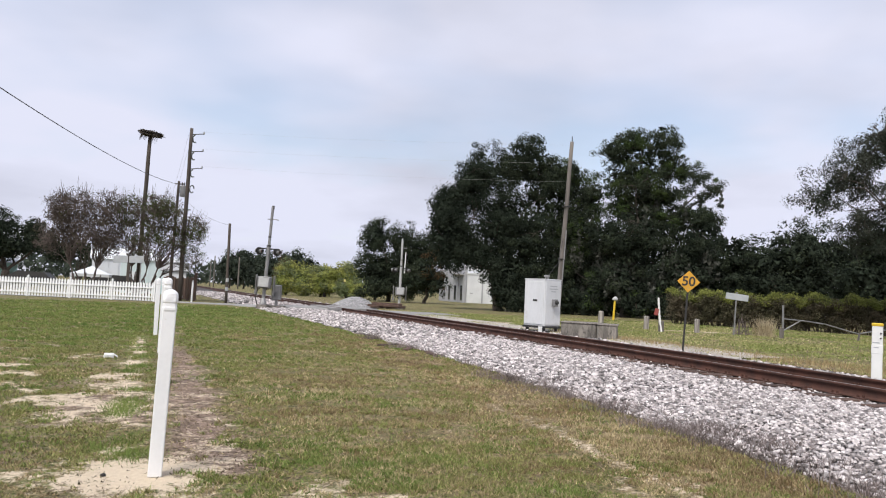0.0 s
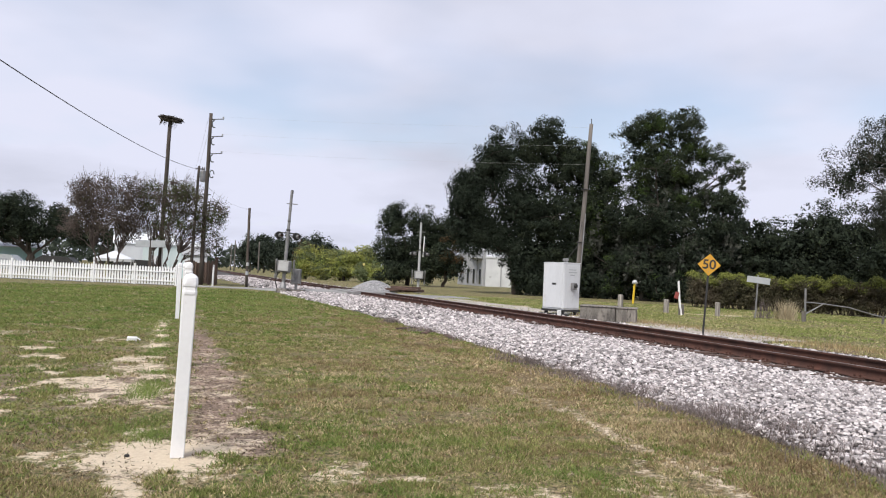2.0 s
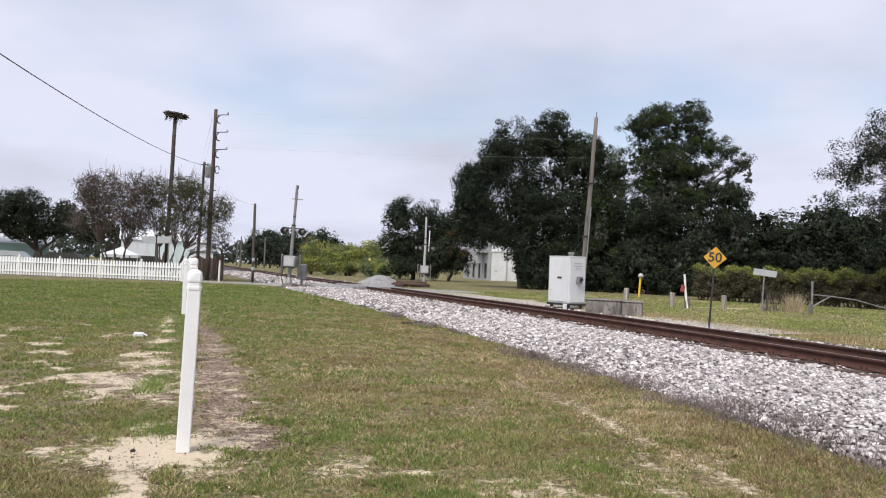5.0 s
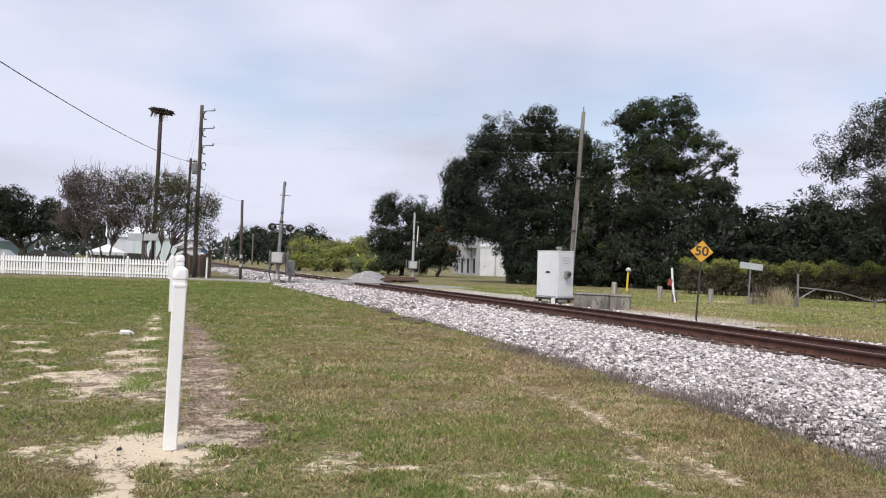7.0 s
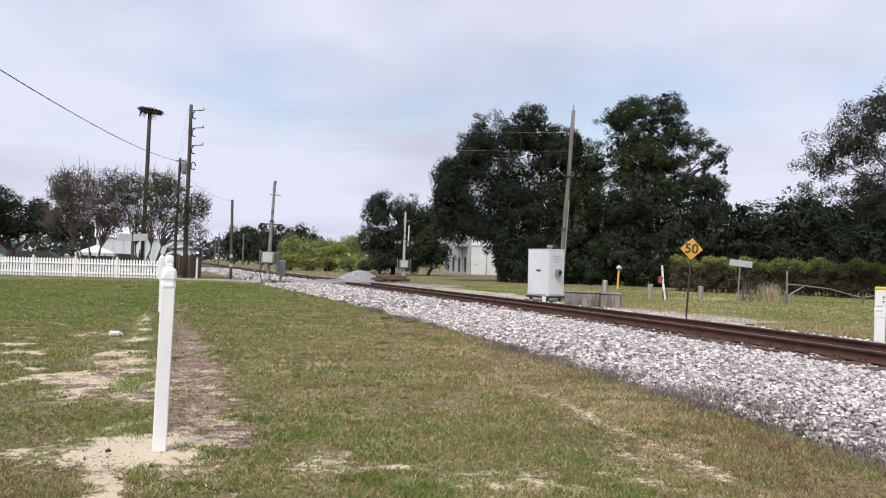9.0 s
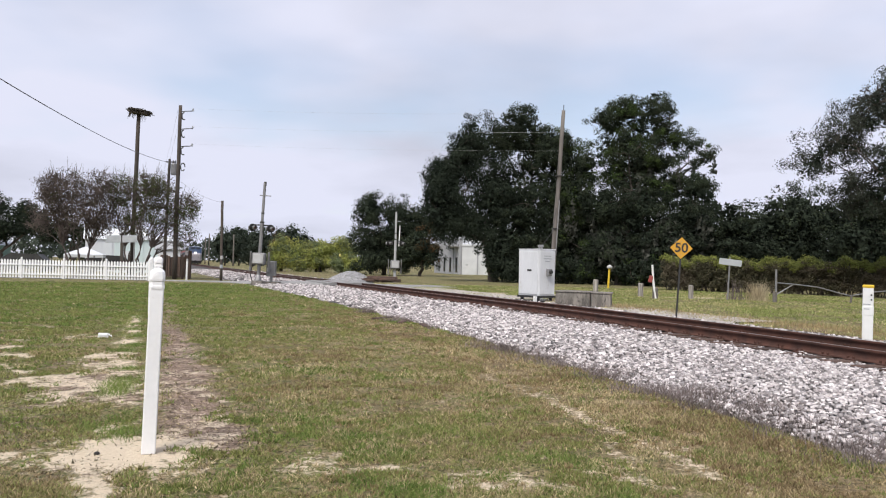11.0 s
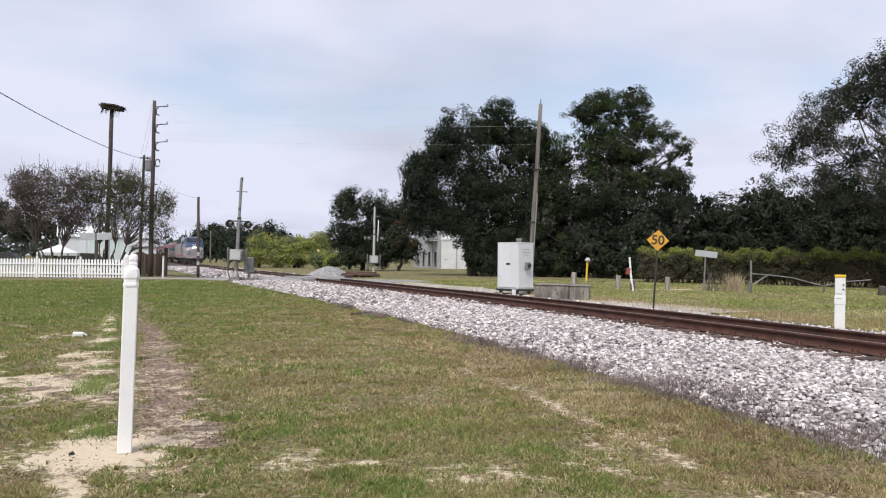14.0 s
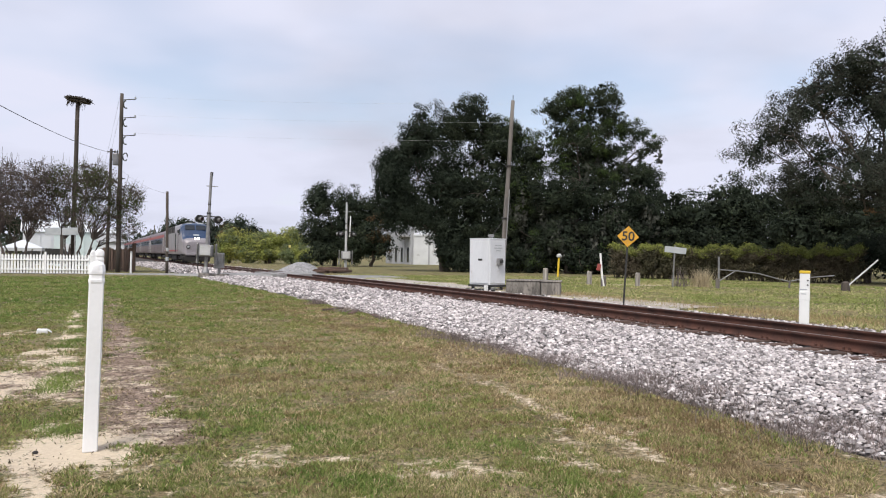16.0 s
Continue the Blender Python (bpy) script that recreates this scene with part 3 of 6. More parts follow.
def make_track():
    track = thing("railway_track", "single railway track with rusty rails on tarred wooden ties", "railway track", kind="structure")
    sec = rail_section()
    ss = np.concatenate([np.arange(s_of(-60), s_of(120), 0.75), np.arange(s_of(120), s_of(600), 5.0)])
    w = len(sec)
    for side in (-1, 1):
        verts, top = [], []
        for s in ss:
            x, y, a = track_at(s)
            drop = 0.025 if side > 0 else 0.0
            for px, pz in sec:
                o = side * GAUGE / 2 + px
                verts.append((x + o * math.cos(a), y + o * math.sin(a), RAIL_TOP - drop - 0.184 + pz))
            for px in (-0.027, 0.027):
                o = side * GAUGE / 2 + px
                top.append((x + o * math.cos(a), y + o * math.sin(a), RAIL_TOP - drop + 0.001))
        idx = np.arange(len(verts)).reshape(-1, w)
        nxt = np.roll(idx, -1, axis=1)
        faces = np.stack([idx[:-1], nxt[:-1], nxt[1:], idx[1:]], -1).reshape(-1, 4)
        rail = mesh_from("rail", verts, faces, RUST, track)
        rail["label"] = "rusty steel rail with a worn head"
        ti = np.arange(len(top)).reshape(-1, 2)
        mesh_from("running_surface", top, np.stack([ti[:-1, 0], ti[:-1, 1], ti[1:, 1], ti[1:, 0]], -1), RAILTOP, rail)
    # ties, tie plates and spikes
    tie_me = bpy.data.meshes.new("tie")
    bm = boxm((2.72, 0.23, 0.17), bevel=0.012)
    bm.to_mesh(tie_me)
    bm.free()
    tie_me.materials.append(TIE)
    plate_me = bpy.data.meshes.new("tie_plate")
    bm = boxm((0.33, 0.18, 0.02), bevel=0.004)
    for dx in (-0.1, 0.1):
        for dy in (-0.05, 0.05):
            block(bm, (0.03, 0.025, 0.05), (dx, dy, 0.025))
    bm.to_mesh(plate_me)
    bm.free()
    plate_me.materials.append(RUST)
    s, k = s_of(6), 0
    while s < s_of(118):
        x, y, a = track_at(s)
        tie = new("tie", tie_me)
        tie.parent = track
        tie.matrix_local = pose(x, y, -0.128 + rng.uniform(-0.012, 0.012), 0, 0.6, math.degrees(a) + rng.uniform(-1.2, 1.2)) @ pose(rng.uniform(-0.05, 0.05), 0, 0)
        if y < 36:
            for side in (-1, 1):
                pl = new("tie_plate", plate_me)
                pl.parent = tie
                pl.matrix_local = pose(side * GAUGE / 2, 0, 0.095)
        s += 0.52 + rng.uniform(-0.03, 0.03)
        k += 1
    # crossing panels between and beside the rails
    for o, wd in ((0.0, 1.28), (-1.12, 0.56), (1.12, 0.56)):
        for kk in range(3):
            x, y, a = track_at(s_of(43.2) + 1.9 * kk)
            pn = part("crossing_panel", boxm((wd, 1.86, 0.16), bevel=0.015), ASPHALT, track, "grey crossing panel")
            pn.matrix_local = pose(x + o * math.cos(a), y + o * math.sin(a), RAIL_TOP - 0.09, 0, 0, math.degrees(a))


make_track()

# ---- gravel, grass ----
def stones(name, pts, sizes, mat, label):
    """Crushed stones: blunt blocks with a broad uneven top each."""
    base = np.array([(1, 0.1, -0.1), (0.1, 0.95, -0.1), (-0.95, 0.1, -0.1), (0.0, -0.95, -0.1), (0.62, 0.45, 0.5), (-0.5, 0.58, 0.52), (-0.6, -0.45, 0.5), (0.5, -0.6, 0.48)], float)
    tri = np.array([(0, 1, 4), (1, 2, 5), (1, 5, 4), (2, 3, 6), (2, 6, 5), (3, 0, 7), (3, 7, 6), (0, 4, 7), (4, 5, 6), (4, 6, 7)], int)
    n = len(pts)
    v = base[None] * (1 + rng.uniform(-0.3, 0.3, (n, 8, 1))) + rng.uniform(-0.15, 0.15, (n, 8, 3))
    v *= sizes[:, None, None] * np.stack([rng.uniform(0.8, 1.3, n), rng.uniform(0.6, 1.0, n), rng.uniform(0.75, 1.2, n)], -1)[:, None]
    a, t = rng.uniform(0, 6.283, n), rng.uniform(-0.45, 0.45, n)
    c, s = np.cos(t)[:, None], np.sin(t)[:, None]
    v = np.stack([v[..., 0] * c - v[..., 2] * s, v[..., 1], v[..., 0] * s + v[..., 2] * c], -1)
    c, s = np.cos(a)[:, None], np.sin(a)[:, None]
    v = np.stack([v[..., 0] * c - v[..., 1] * s, v[..., 0] * s + v[..., 1] * c, v[..., 2]], -1) + pts[:, None]
    f = (tri[None] + 8 * np.arange(n)[:, None, None]).reshape(-1, 3)
    return tagged(mesh_from(name, v.reshape(-1, 3), f, mat), label, "gravel", kind="stuff")


def make_ballast():
    pts, sizes = [], []
    for y0, y1, count, r0, r1 in ((2.4, 12, 46000, 0.016, 0.035), (12, 22, 22000, 0.021, 0.042), (22, 42, 9000, 0.036, 0.065), (48, 95, 3500, 0.06, 0.10)):
        s = rng.uniform(s_of(y0), s_of(y1), count)
        o = rng.uniform(-6.25, -0.85, count)
        extra = rng.uniform(0, 1, count) < 0.14
        o = np.where(extra, rng.uniform(-0.6, 0.6, count), o)
        o = np.where(rng.uniform(0, 1, count) < 0.10, rng.uniform(0.9, 3.4, count), o)
        edge = value_noise(s * 0.8, s * 0 + 3, 77)
        keep = (o > -6.1 + 0.45 * edge + 0.25 * rng.uniform(0, 1, count)) | (rng.uniform(0, 1, count) < 0.15)
        s, o = s[keep], o[keep]
        x, y = np.interp(s, _ts, _tx), np.interp(s, _ts, _ty)
        a = np.arctan2(-(np.interp(s + 0.5, _ts, _tx) - x), np.interp(s + 0.5, _ts, _ty) - y)
        r = rng.uniform(r0, r1, len(s))
        z = bed_z(o) + r * rng.uniform(-0.3, 0.95, len(s)) + 0.02 * value_noise(x * 3, y * 3, 8)
        z = np.where(np.abs(o) < 1.6, z - 0.03, z)
        pts.append(np.stack([x + o * np.cos(a), y + o * np.sin(a), z], -1))
        sizes.append(r)
    stones("ballast_stones", np.concatenate(pts), np.concatenate(sizes), STONE, "loose grey and white crushed stones beside the rails")


make_ballast()


def blades(name, x, y, z, height, width, lean, mat, label, category="grass"):
    """Grass blades: one leaning spear each."""
    n = len(x)
    a, b = rng.uniform(0, 6.283, n), rng.uniform(0, 6.283, n)
    h = height * rng.uniform(0.45, 1.3, n)
    ln = lean * rng.uniform(0.1, 1.2, n) * h
    dx, dy = np.cos(a) * width / 2, np.sin(a) * width / 2
    v = np.stack([np.stack([x - dx, y - dy, z], -1), np.stack([x + dx, y + dy, z], -1), np.stack([x + np.cos(b) * ln, y + np.sin(b) * ln, z + h], -1)], 1)
    f = np.arange(3 * n).reshape(-1, 3)
    return tagged(mesh_from(name, v.reshape(-1, 3), f, mat), label, category, kind="stuff")


def make_grass():
    """Turf in small tufts, each of one tone, with thatch showing between them."""
    n = 330000
    d = 3.5 + (42 - 3.5) * rng.uniform(0, 1, n) ** 2.1
    ang = rng.uniform(-0.66, 0.62, n)
    x, y = d * np.sin(ang), d * np.cos(ang)
    o = off_track(x, y)
    sand, dry, soil = lawn_masks(x, y)
    cover = 0.35 * fractal(x * 1.6, y * 1.6, 61) + 0.65 * fractal(x * 4.5, y * 4.5, 62, 3)
    bare = np.clip(np.maximum(sand * 1.8 - 0.2, soil * 1.1) + 0.8 * (fractal(x * 6, y * 6, 19) - 0.5), 0, 0.96)
    keep = (o < -5.45 - 0.75 * fractal(x * 1.8, y * 1.8, 97)) & (y < 41) & (rng.uniform(0, 1, n) > 0.6 * step(d, 24, 42)) & (rng.uniform(0, 1, n) > bare * 1.2) & (rng.uniform(0, 1, n) < 0.14 + 0.95 * step(cover, 0.39, 0.55))
    x, y, d, dry, cover = x[keep], y[keep], d[keep], dry[keep], cover[keep]
    tone = fractal(x * 0.8, y * 0.8, 83)
    patchy = 0.4 * fractal(x * 1.4, y * 1.4, 84) + 0.6 * fractal(x * 5.5, y * 5.5, 85)
    pale = rng.uniform(0, 1, len(x)) < np.clip(0.34 - 0.40 * step(d, 9, 22) + 0.9 * (dry - 0.2) + 0.5 * (0.45 - cover) + 0.5 * (tone - 0.5) + 1.5 * (patchy - 0.5), 0.04, 0.95)
    brown = pale & (rng.uniform(0, 1, len(x)) < 0.12 + 0.55 * step(fractal(x * 2.2, y * 2.2, 95), 0.48, 0.70))
    lush = ~pale & (rng.uniform(0, 1, len(x)) < 0.08 + 0.6 * step(fractal(x * 2.4, y * 2.4, 96), 0.50, 0.68) + 0.35 * step(d, 12, 26))
    for sel, nm, mt, lb in ((~pale & ~lush, "lawn_grass", BLADE, "short green lawn grass"), (lush, "lush_lawn_grass", HERB, "fresh green tufts in the lawn"), (pale & ~brown, "dry_lawn_grass", BLADE_DRY, "straw-coloured dry grass in the lawn"), (brown, "brown_lawn_grass", RUSTGRASS, "browned dead grass in the lawn")):
        k = np.repeat(np.flatnonzero(sel), 5)
        dk = d[k]
        px, py = x[k] + rng.normal(0, 0.008 + 0.0011 * dk, len(k)), y[k] + rng.normal(0, 0.008 + 0.0011 * dk, len(k))
        pz = ground_z(px, py) + bed_dip(px, py) - 0.004
        blades(nm, px, py, pz, 0.012 + 0.024 * cover[k] + 0.0008 * dk, 0.0048 + 0.0010 * dk, 1.3, mt, lb)


make_grass()


def litter(name, count, mat, label, size):
    """Flat scraps of bark, stalk and leaf strewn where the turf is worn."""
    n = count * 5
    d, ang = 3.6 + 14 * rng.uniform(0, 1, n) ** 1.5, rng.uniform(-0.66, 0.5, n)
    x, y = d * np.sin(ang), d * np.cos(ang)
    sand, dry, soil = lawn_masks(x, y)
    keep = (off_track(x, y) < -6) & (rng.uniform(0, 1, n) < 0.01 + 0.75 * soil * (1 - 0.7 * sand))
    x, y = x[keep][:count], y[keep][:count]
    m = len(x)
    a = rng.uniform(0, 6.283, m)
    ln, w = size * rng.uniform(0.4, 1.5, m), size * rng.uniform(0.12, 0.4, m)
    z = ground_z(x, y) + 0.012 + rng.uniform(0, 0.012, m)
    c, s = np.cos(a), np.sin(a)
    v = np.stack([np.stack([x + i * ln * c - j * w * s, y + i * ln * s + j * w * c, z + k * rng.uniform(0, 0.02, m)], -1) for i, j, k in ((-0.5, 0, 0), (0, -0.5, 0.3), (0.5, 0, 1), (0, 0.5, 0.3))], 1)
    tagged(mesh_from(name, v.reshape(-1, 3), np.arange(4 * m).reshape(-1, 4), mat), label, "litter", kind="stuff")


def far_side_grass():
    n = 230000
    y = 13 + 40 * rng.uniform(0, 1, n) ** 1.3
    o = rng.uniform(4.2, 30, n)
    x = track_x(y) + o
    keep = (x > -0.15 * y) & (x < 0.72 * y) & (rng.uniform(0, 1, n) < 0.15 + 1.2 * step(fractal(x * 0.9, y * 0.7, 14), 0.35, 0.65))
    x, y = x[keep], y[keep]
    sand, dry, soil = lawn_masks(x, y)
    grown = rng.uniform(0, 1, len(x)) > 1.6 * sand - 0.3
    x, y, dry = x[grown], y[grown], dry[grown]
    pale = rng.uniform(0, 1, len(x)) < np.clip(dry + 0.9 * (fractal(x * 0.4, y * 0.3, 15) - 0.4), 0.05, 0.95)
    z = ground_z(x, y) - 0.01
    for sel, nm, mt, lb in ((~pale, "verge_grass", VERGE, "green grass beyond the track"), (pale, "dry_verge_grass", VERGE_DRY, "yellowed grass beyond the track")):
        blades(nm, x[sel], y[sel], z[sel], np.full(sel.sum(), 0.06), 0.006 + 0.0017 * y[sel], 1.2, mt, lb)


far_side_grass()
litter("bark_litter", 16000, BROWNLEAF, "scraps of brown bark and leaf on the worn turf", 0.028)
litter("straw_litter", 6000, BLADE_DRY, "dry stalks strewn on the worn turf", 0.030)


def weeds(name, centres, radius, count, height, mat, label, category="weeds", spread=0.8):
    x, y = [], []
    for cx, cy in centres:
        x.append(cx + rng.normal(0, radius, count))
        y.append(cy + rng.normal(0, radius, count))
    x, y = np.concatenate(x), np.concatenate(y)
    z = np.maximum(ground_z(x, y) + bed_dip(x, y), np.where((off_track(x, y) > -5.9) & (off_track(x, y) < 4), bed_z(off_track(x, y)), -9)) - 0.01
    return blades(name, x, y, z, height * np.ones(len(x)), 0.003 + 0.0007 * np.hypot(x, y), spread, mat, label, category)


def edge_points(y0, y1, n, o0, o1):
    out = []
    for _ in range(n):
        x, y, a = track_at(rng.uniform(s_of(y0), s_of(y1)))
        o = rng.uniform(o0, o1)
        out.append((x + o * math.cos(a), y + o * math.sin(a)))
    return out


weeds("dead_weeds", edge_points(4.2, 6.2, 20, -6.1, -5.2) + edge_points(6.4, 9.4, 44, -6.1, -4.9) + edge_points(9, 13.5, 26, -6.1, -5.3) + edge_points(13, 24, 14, -6.2, -5.6), 0.14, 85, 0.13, WEED, "grey dead weeds along the edge of the ballast", spread=1.15)
weeds("rusty_grass", edge_points(5, 24, 90, -7.4, -6.0), 0.24, 90, 0.05, RUSTGRASS, "rust-brown dry grass along the ballast", "grass")
weeds("trackside_straw", edge_points(14, 30, 120, 4.4, 5.6), 0.3, 35, 0.14, STRAW, "pale dry grass beyond the far rail", "grass", 0.6)
weeds("herb_patch", [(-2.24, 5.46), (-2.2, 5.4), (-2.28, 5.5), (-2.47, 5.97), (-2.6, 5.6), (-3.05, 7.2), (-3.14, 7.41), (-3.2, 7.6), (-3.25, 7.89), (-3.0, 7.0), (-3.5, 8.6), (-4.41, 10.9), (-4.3, 10.3), (-4.9, 12.2), (-5.4, 13.4), (-5.71, 14.38)], 0.10, 260, 0.055, HERB, "low green weeds beside the white posts", "weeds", 1.2)

# ---- fences ----
def fence_post_mesh(h, w):
    """A square hollow-look post with a stepped collar and a flared finial cap."""
    bm = bmesh.new()
    block(bm, (w, w, h), (0, 0, h / 2), bevel=0.006)
    return bm


def cap_mesh(w):
    """A stepped collar, a neck and a broad domed top, squarish below and round above."""
    bm = bmesh.new()
    prof = [(0.50, 0.0), (0.545, 0.012), (0.545, 0.026), (0.51, 0.036), (0.50, 0.056), (0.545, 0.064), (0.555, 0.076), (0.54, 0.10), (0.50, 0.122), (0.34, 0.138), (0.16, 0.147), (0.02, 0.150)]
    rings = []
    for r, z in prof:
        ring = []
        soft = min(1.0, max(0.0, (z - 0.076) / 0.06))
        for k in range(16):
            a = 2 * math.pi * (k + 0.5) / 16
            c, s = math.cos(a), math.sin(a)
            square = min(1 / max(abs(c), abs(s)), 1.30)
            k2 = square * (1 - soft) + 1.08 * soft
            ring.append(bm.verts.new((r * w * c * k2, r * w * s * k2, z)))
        rings.append(ring)
    for r0, r1 in zip(rings, rings[1:]):
        for k in range(16):
            bm.faces.new((r0[k], r0[(k + 1) % 16], r1[(k + 1) % 16], r1[k]))
    bm.faces.new(rings[0][::-1])
    bm.faces.new(rings[-1])
    return bm


def fence_post(x, y, turn, lean, label, z=0.0, height=1.12, w=0.090):
    t = thing("fence_post", label, "fence post", pose(x, y, z, lean[0], lean[1], 0) @ pose(0, 0, 0, 0, 0, turn), group="white fence posts")
    part("post_shaft", fence_post_mesh(height, w), VINYL, t)
    c = part("post_cap", cap_mesh(w), VINYL, t, smooth=False)
    c.location.z = height - 0.03
    return t


def fence_line():
    d = POSTC - Vector((-5.02, 13.08, 0))
    spots = [(-1.87, 4.93), (-3.44, 9.2), (-4.93, 13.08)] + [(-5.02 + d.x * k / 7, 13.08 + d.y * k / 7) for k in range(1, 7)]
    turn = math.degrees(math.atan2(d.y, d.x))
    for k, (x, y) in enumerate(spots):
        fence_post(x, y, turn + rng.uniform(-2, 2), (0.3, 1.4) if k == 0 else (rng.uniform(-0.3, 0.3), rng.uniform(-0.1, 0.3)),
                   "slightly leaning white vinyl fence post on bare sand" if k == 0 else "white vinyl fence post with a domed cap", height=1.12 if k == 0 else 1.21)


fence_line()


def picket_fence(x0, y0, x1, y1, group):
    """Panels between posts: two rails and pointed pickets."""
    d = Vector((x1 - x0, y1 - y0, 0))
    n = max(1, round(d.length / 2.42))
    a = math.atan2(d.y, d.x)
    pm = bpy.data.meshes.new("picket")
    bm = bmesh.new()
    pts = [(-0.053, 0.05), (0.053, 0.05), (0.053, 1.03), (0.0, 1.11), (-0.053, 1.03)]
    f = [bm.verts.new((px, -0.011, pz)) for px, pz in pts]
    b = [bm.verts.new((px, 0.011, pz)) for px, pz in pts]
    bm.faces.new(f)
    bm.faces.new(b[::-1])
    for k in range(5):
        bm.faces.new((f[k], b[k], b[(k + 1) % 5], f[(k + 1) % 5]))
    bmesh.ops.recalc_face_normals(bm, faces=bm.faces)
    bm.to_mesh(pm)
    bm.free()
    pm.materials.append(VINYL)
    pl = d.length / n
    for k in range(n + 1):
        p = Vector((x0, y0, 0)) + d * (k / n)
        fence_post(p.x, p.y, math.degrees(a), (rng.uniform(-0.5, 0.5), rng.uniform(-0.5, 0.5)), "white vinyl post between picket fence panels", height=1.12)
        if k == n:
            break
        panel = thing("picket_fence", "white vinyl picket fence panel with pointed pickets", "fence", pose(p.x, p.y, 0.0, 0, 0, math.degrees(a)), group=group)
        for z in (0.26, 0.80):
            part("fence_rail", boxm((pl - 0.11, 0.04, 0.075), (pl / 2, 0.035, z), bevel=0.006), VINYL, panel)
        m = round((pl - 0.2) / 0.172)
        for j in range(m + 1):
            pk = new("picket", pm)
            pk.parent = panel
            pk.location = (0.13 + (pl - 0.26) * j / m, 0.0, 0.0)


picket_fence(-16.35, 42.2, -38.5, 42.75, "front picket fence")


# ---- poles and wires ----
def pole(name, base, top, r0, r1, mat, label, category="pole", kind_parts=()):
    t = thing(name, label, category, pose(*base))
    d = Vector(top) - Vector(base)
    n = 7
    pts = [Vector((0, 0, -0.3))] + [d * (k / n) for k in range(1, n + 1)]
    for k in range(1, n):
        pts[k] += Vector((0.012 * math.sin(k * 1.7), 0.01 * math.cos(k * 2.3), 0)) * (r0 / 0.17)
    part("pole_shaft", tubem(pts, [r0 + (r1 - r0) * k / n for k in range(n + 1)], 10), mat, t, smooth=True)
    return t, d


def utility_pole():
    t, d = pole("utility_pole", (-16.53, 46.83, 0), (-16.45, 46.84, 11.15), 0.152, 0.105, CREO, "tall dark wooden utility pole with bracketed insulators", "utility pole")
    for k, z in enumerate((10.75, 9.62, 8.5)):
        arm = part("insulator_bracket", tubem([(0.1, 0, z), (0.55, 0, z + 0.04), (0.92, 0.0, z + 0.06)], 0.03, 6), BLACK, t)
        ins = part("insulator", turned([(0.03, 0), (0.07, 0.02), (0.04, 0.05), (0.07, 0.08), (0.04, 0.11), (0.05, 0.15)], 10), SIGNGREY, arm)
        ins.location = (0.9, 0, z + 0.06)
        loop = [(0.34 + 0.15 * math.cos(a), 0, z - 0.28 + 0.24 * math.sin(a)) for a in np.linspace(1.6, 5.2, 9)]
        part("jumper_loop", tubem(loop, 0.042, 5), BLACK, t)
    part("cable_loop", tubem([(0.34 + 0.14 * math.cos(a), 0, 7.2 + 0.25 * math.sin(a)) for a in np.linspace(0, 5.6, 10)], 0.036, 5), BLACK, t)
    part("service_arm", tubem([(-0.1, 0, 5.6), (-0.35, 0, 5.75), (-0.55, 0, 5.55), (-0.6, 0, 5.0)], 0.04, 6), CREO, t)
    part("step_bracket", boxm((0.5, 0.06, 0.06), (0.1, 0, 5.85)), BLACK, t)


utility_pole()


def transformer_pole():
    t, d = pole("transformer_pole", (-18.75, 51.0, 0), (-18.55, 51.0, 8.25), 0.12, 0.085, CREO, "dark wooden pole with a grey transformer", "utility pole")
    tr = part("transformer", turned([(0.19, 0), (0.22, 0.04), (0.22, 0.72), (0.19, 0.78), (0.05, 0.82)], 14), GALV, t, "grey can transformer")
    tr.location = (0.52, 0, 7.15)
    for dx in (-0.08, 0.08):
        b = part("bushing", turned([(0.035, 0), (0.045, 0.06), (0.03, 0.1), (0.04, 0.16), (0.015, 0.24)], 8), BLACK, tr)
        b.location = (dx, 0, 0.8)
    part("crossarm", boxm((0.6, 0.07, 0.08), (0.25, 0, 8.05), bevel=0.01), CREO, t)
    part("strap", boxm((0.4, 0.05, 0.06), (0.28, 0, 7.5)), BLACK, t)


transformer_pole()


def nest_pole():
    t, d = pole("nest_pole", (-19.75, 48.0, 0), (-19.59, 48.05, 10.78), 0.148, 0.122, CREO, "tall dark pole carrying a bird nest platform", "pole")
    deck = part("platform", boxm((1.15, 1.0, 0.09), bevel=0.01), CREO, t, "wooden nest platform")
    deck.matrix_local = pose(0.2, 0.05, 10.82, 0, 7, 0)
    bm = bmesh.new()
    for _ in range(330):
        a, r = rng.uniform(0, 6.283), 0.72 * math.sqrt(rng.uniform(0, 1))
        p = Vector((r * math.cos(a), r * math.sin(a), 0.10 + rng.uniform(-0.10, 0.16) * (1.1 - r)))
        q = Vector((math.cos(a + rng.uniform(0.6, 2.4)), math.sin(a + rng.uniform(0.6, 2.4)), rng.uniform(-0.25, 0.1))) * rng.uniform(0.12, 0.34)
        tube(bm, [p - q, p + q], [0.018, 0.010], 4)
    for _ in range(46):
        a = rng.uniform(2.0, 4.4) if rng.uniform(0, 1) < 0.65 else rng.uniform(0, 6.283)
        p = Vector((0.62 * math.cos(a), 0.55 * math.sin(a), 0.0))
        tube(bm, [p, p + Vector((rng.normal(0, 0.06), rng.normal(0, 0.06), -rng.uniform(0.15, 0.5)))], [0.016, 0.007], 4)
    nest = part("stick_nest", bm, TWIG, t, "large ragged flat stick nest with hanging strands")
    nest.matrix_local = pose(0.2, 0.05, 10.84, 0, 7, 0)


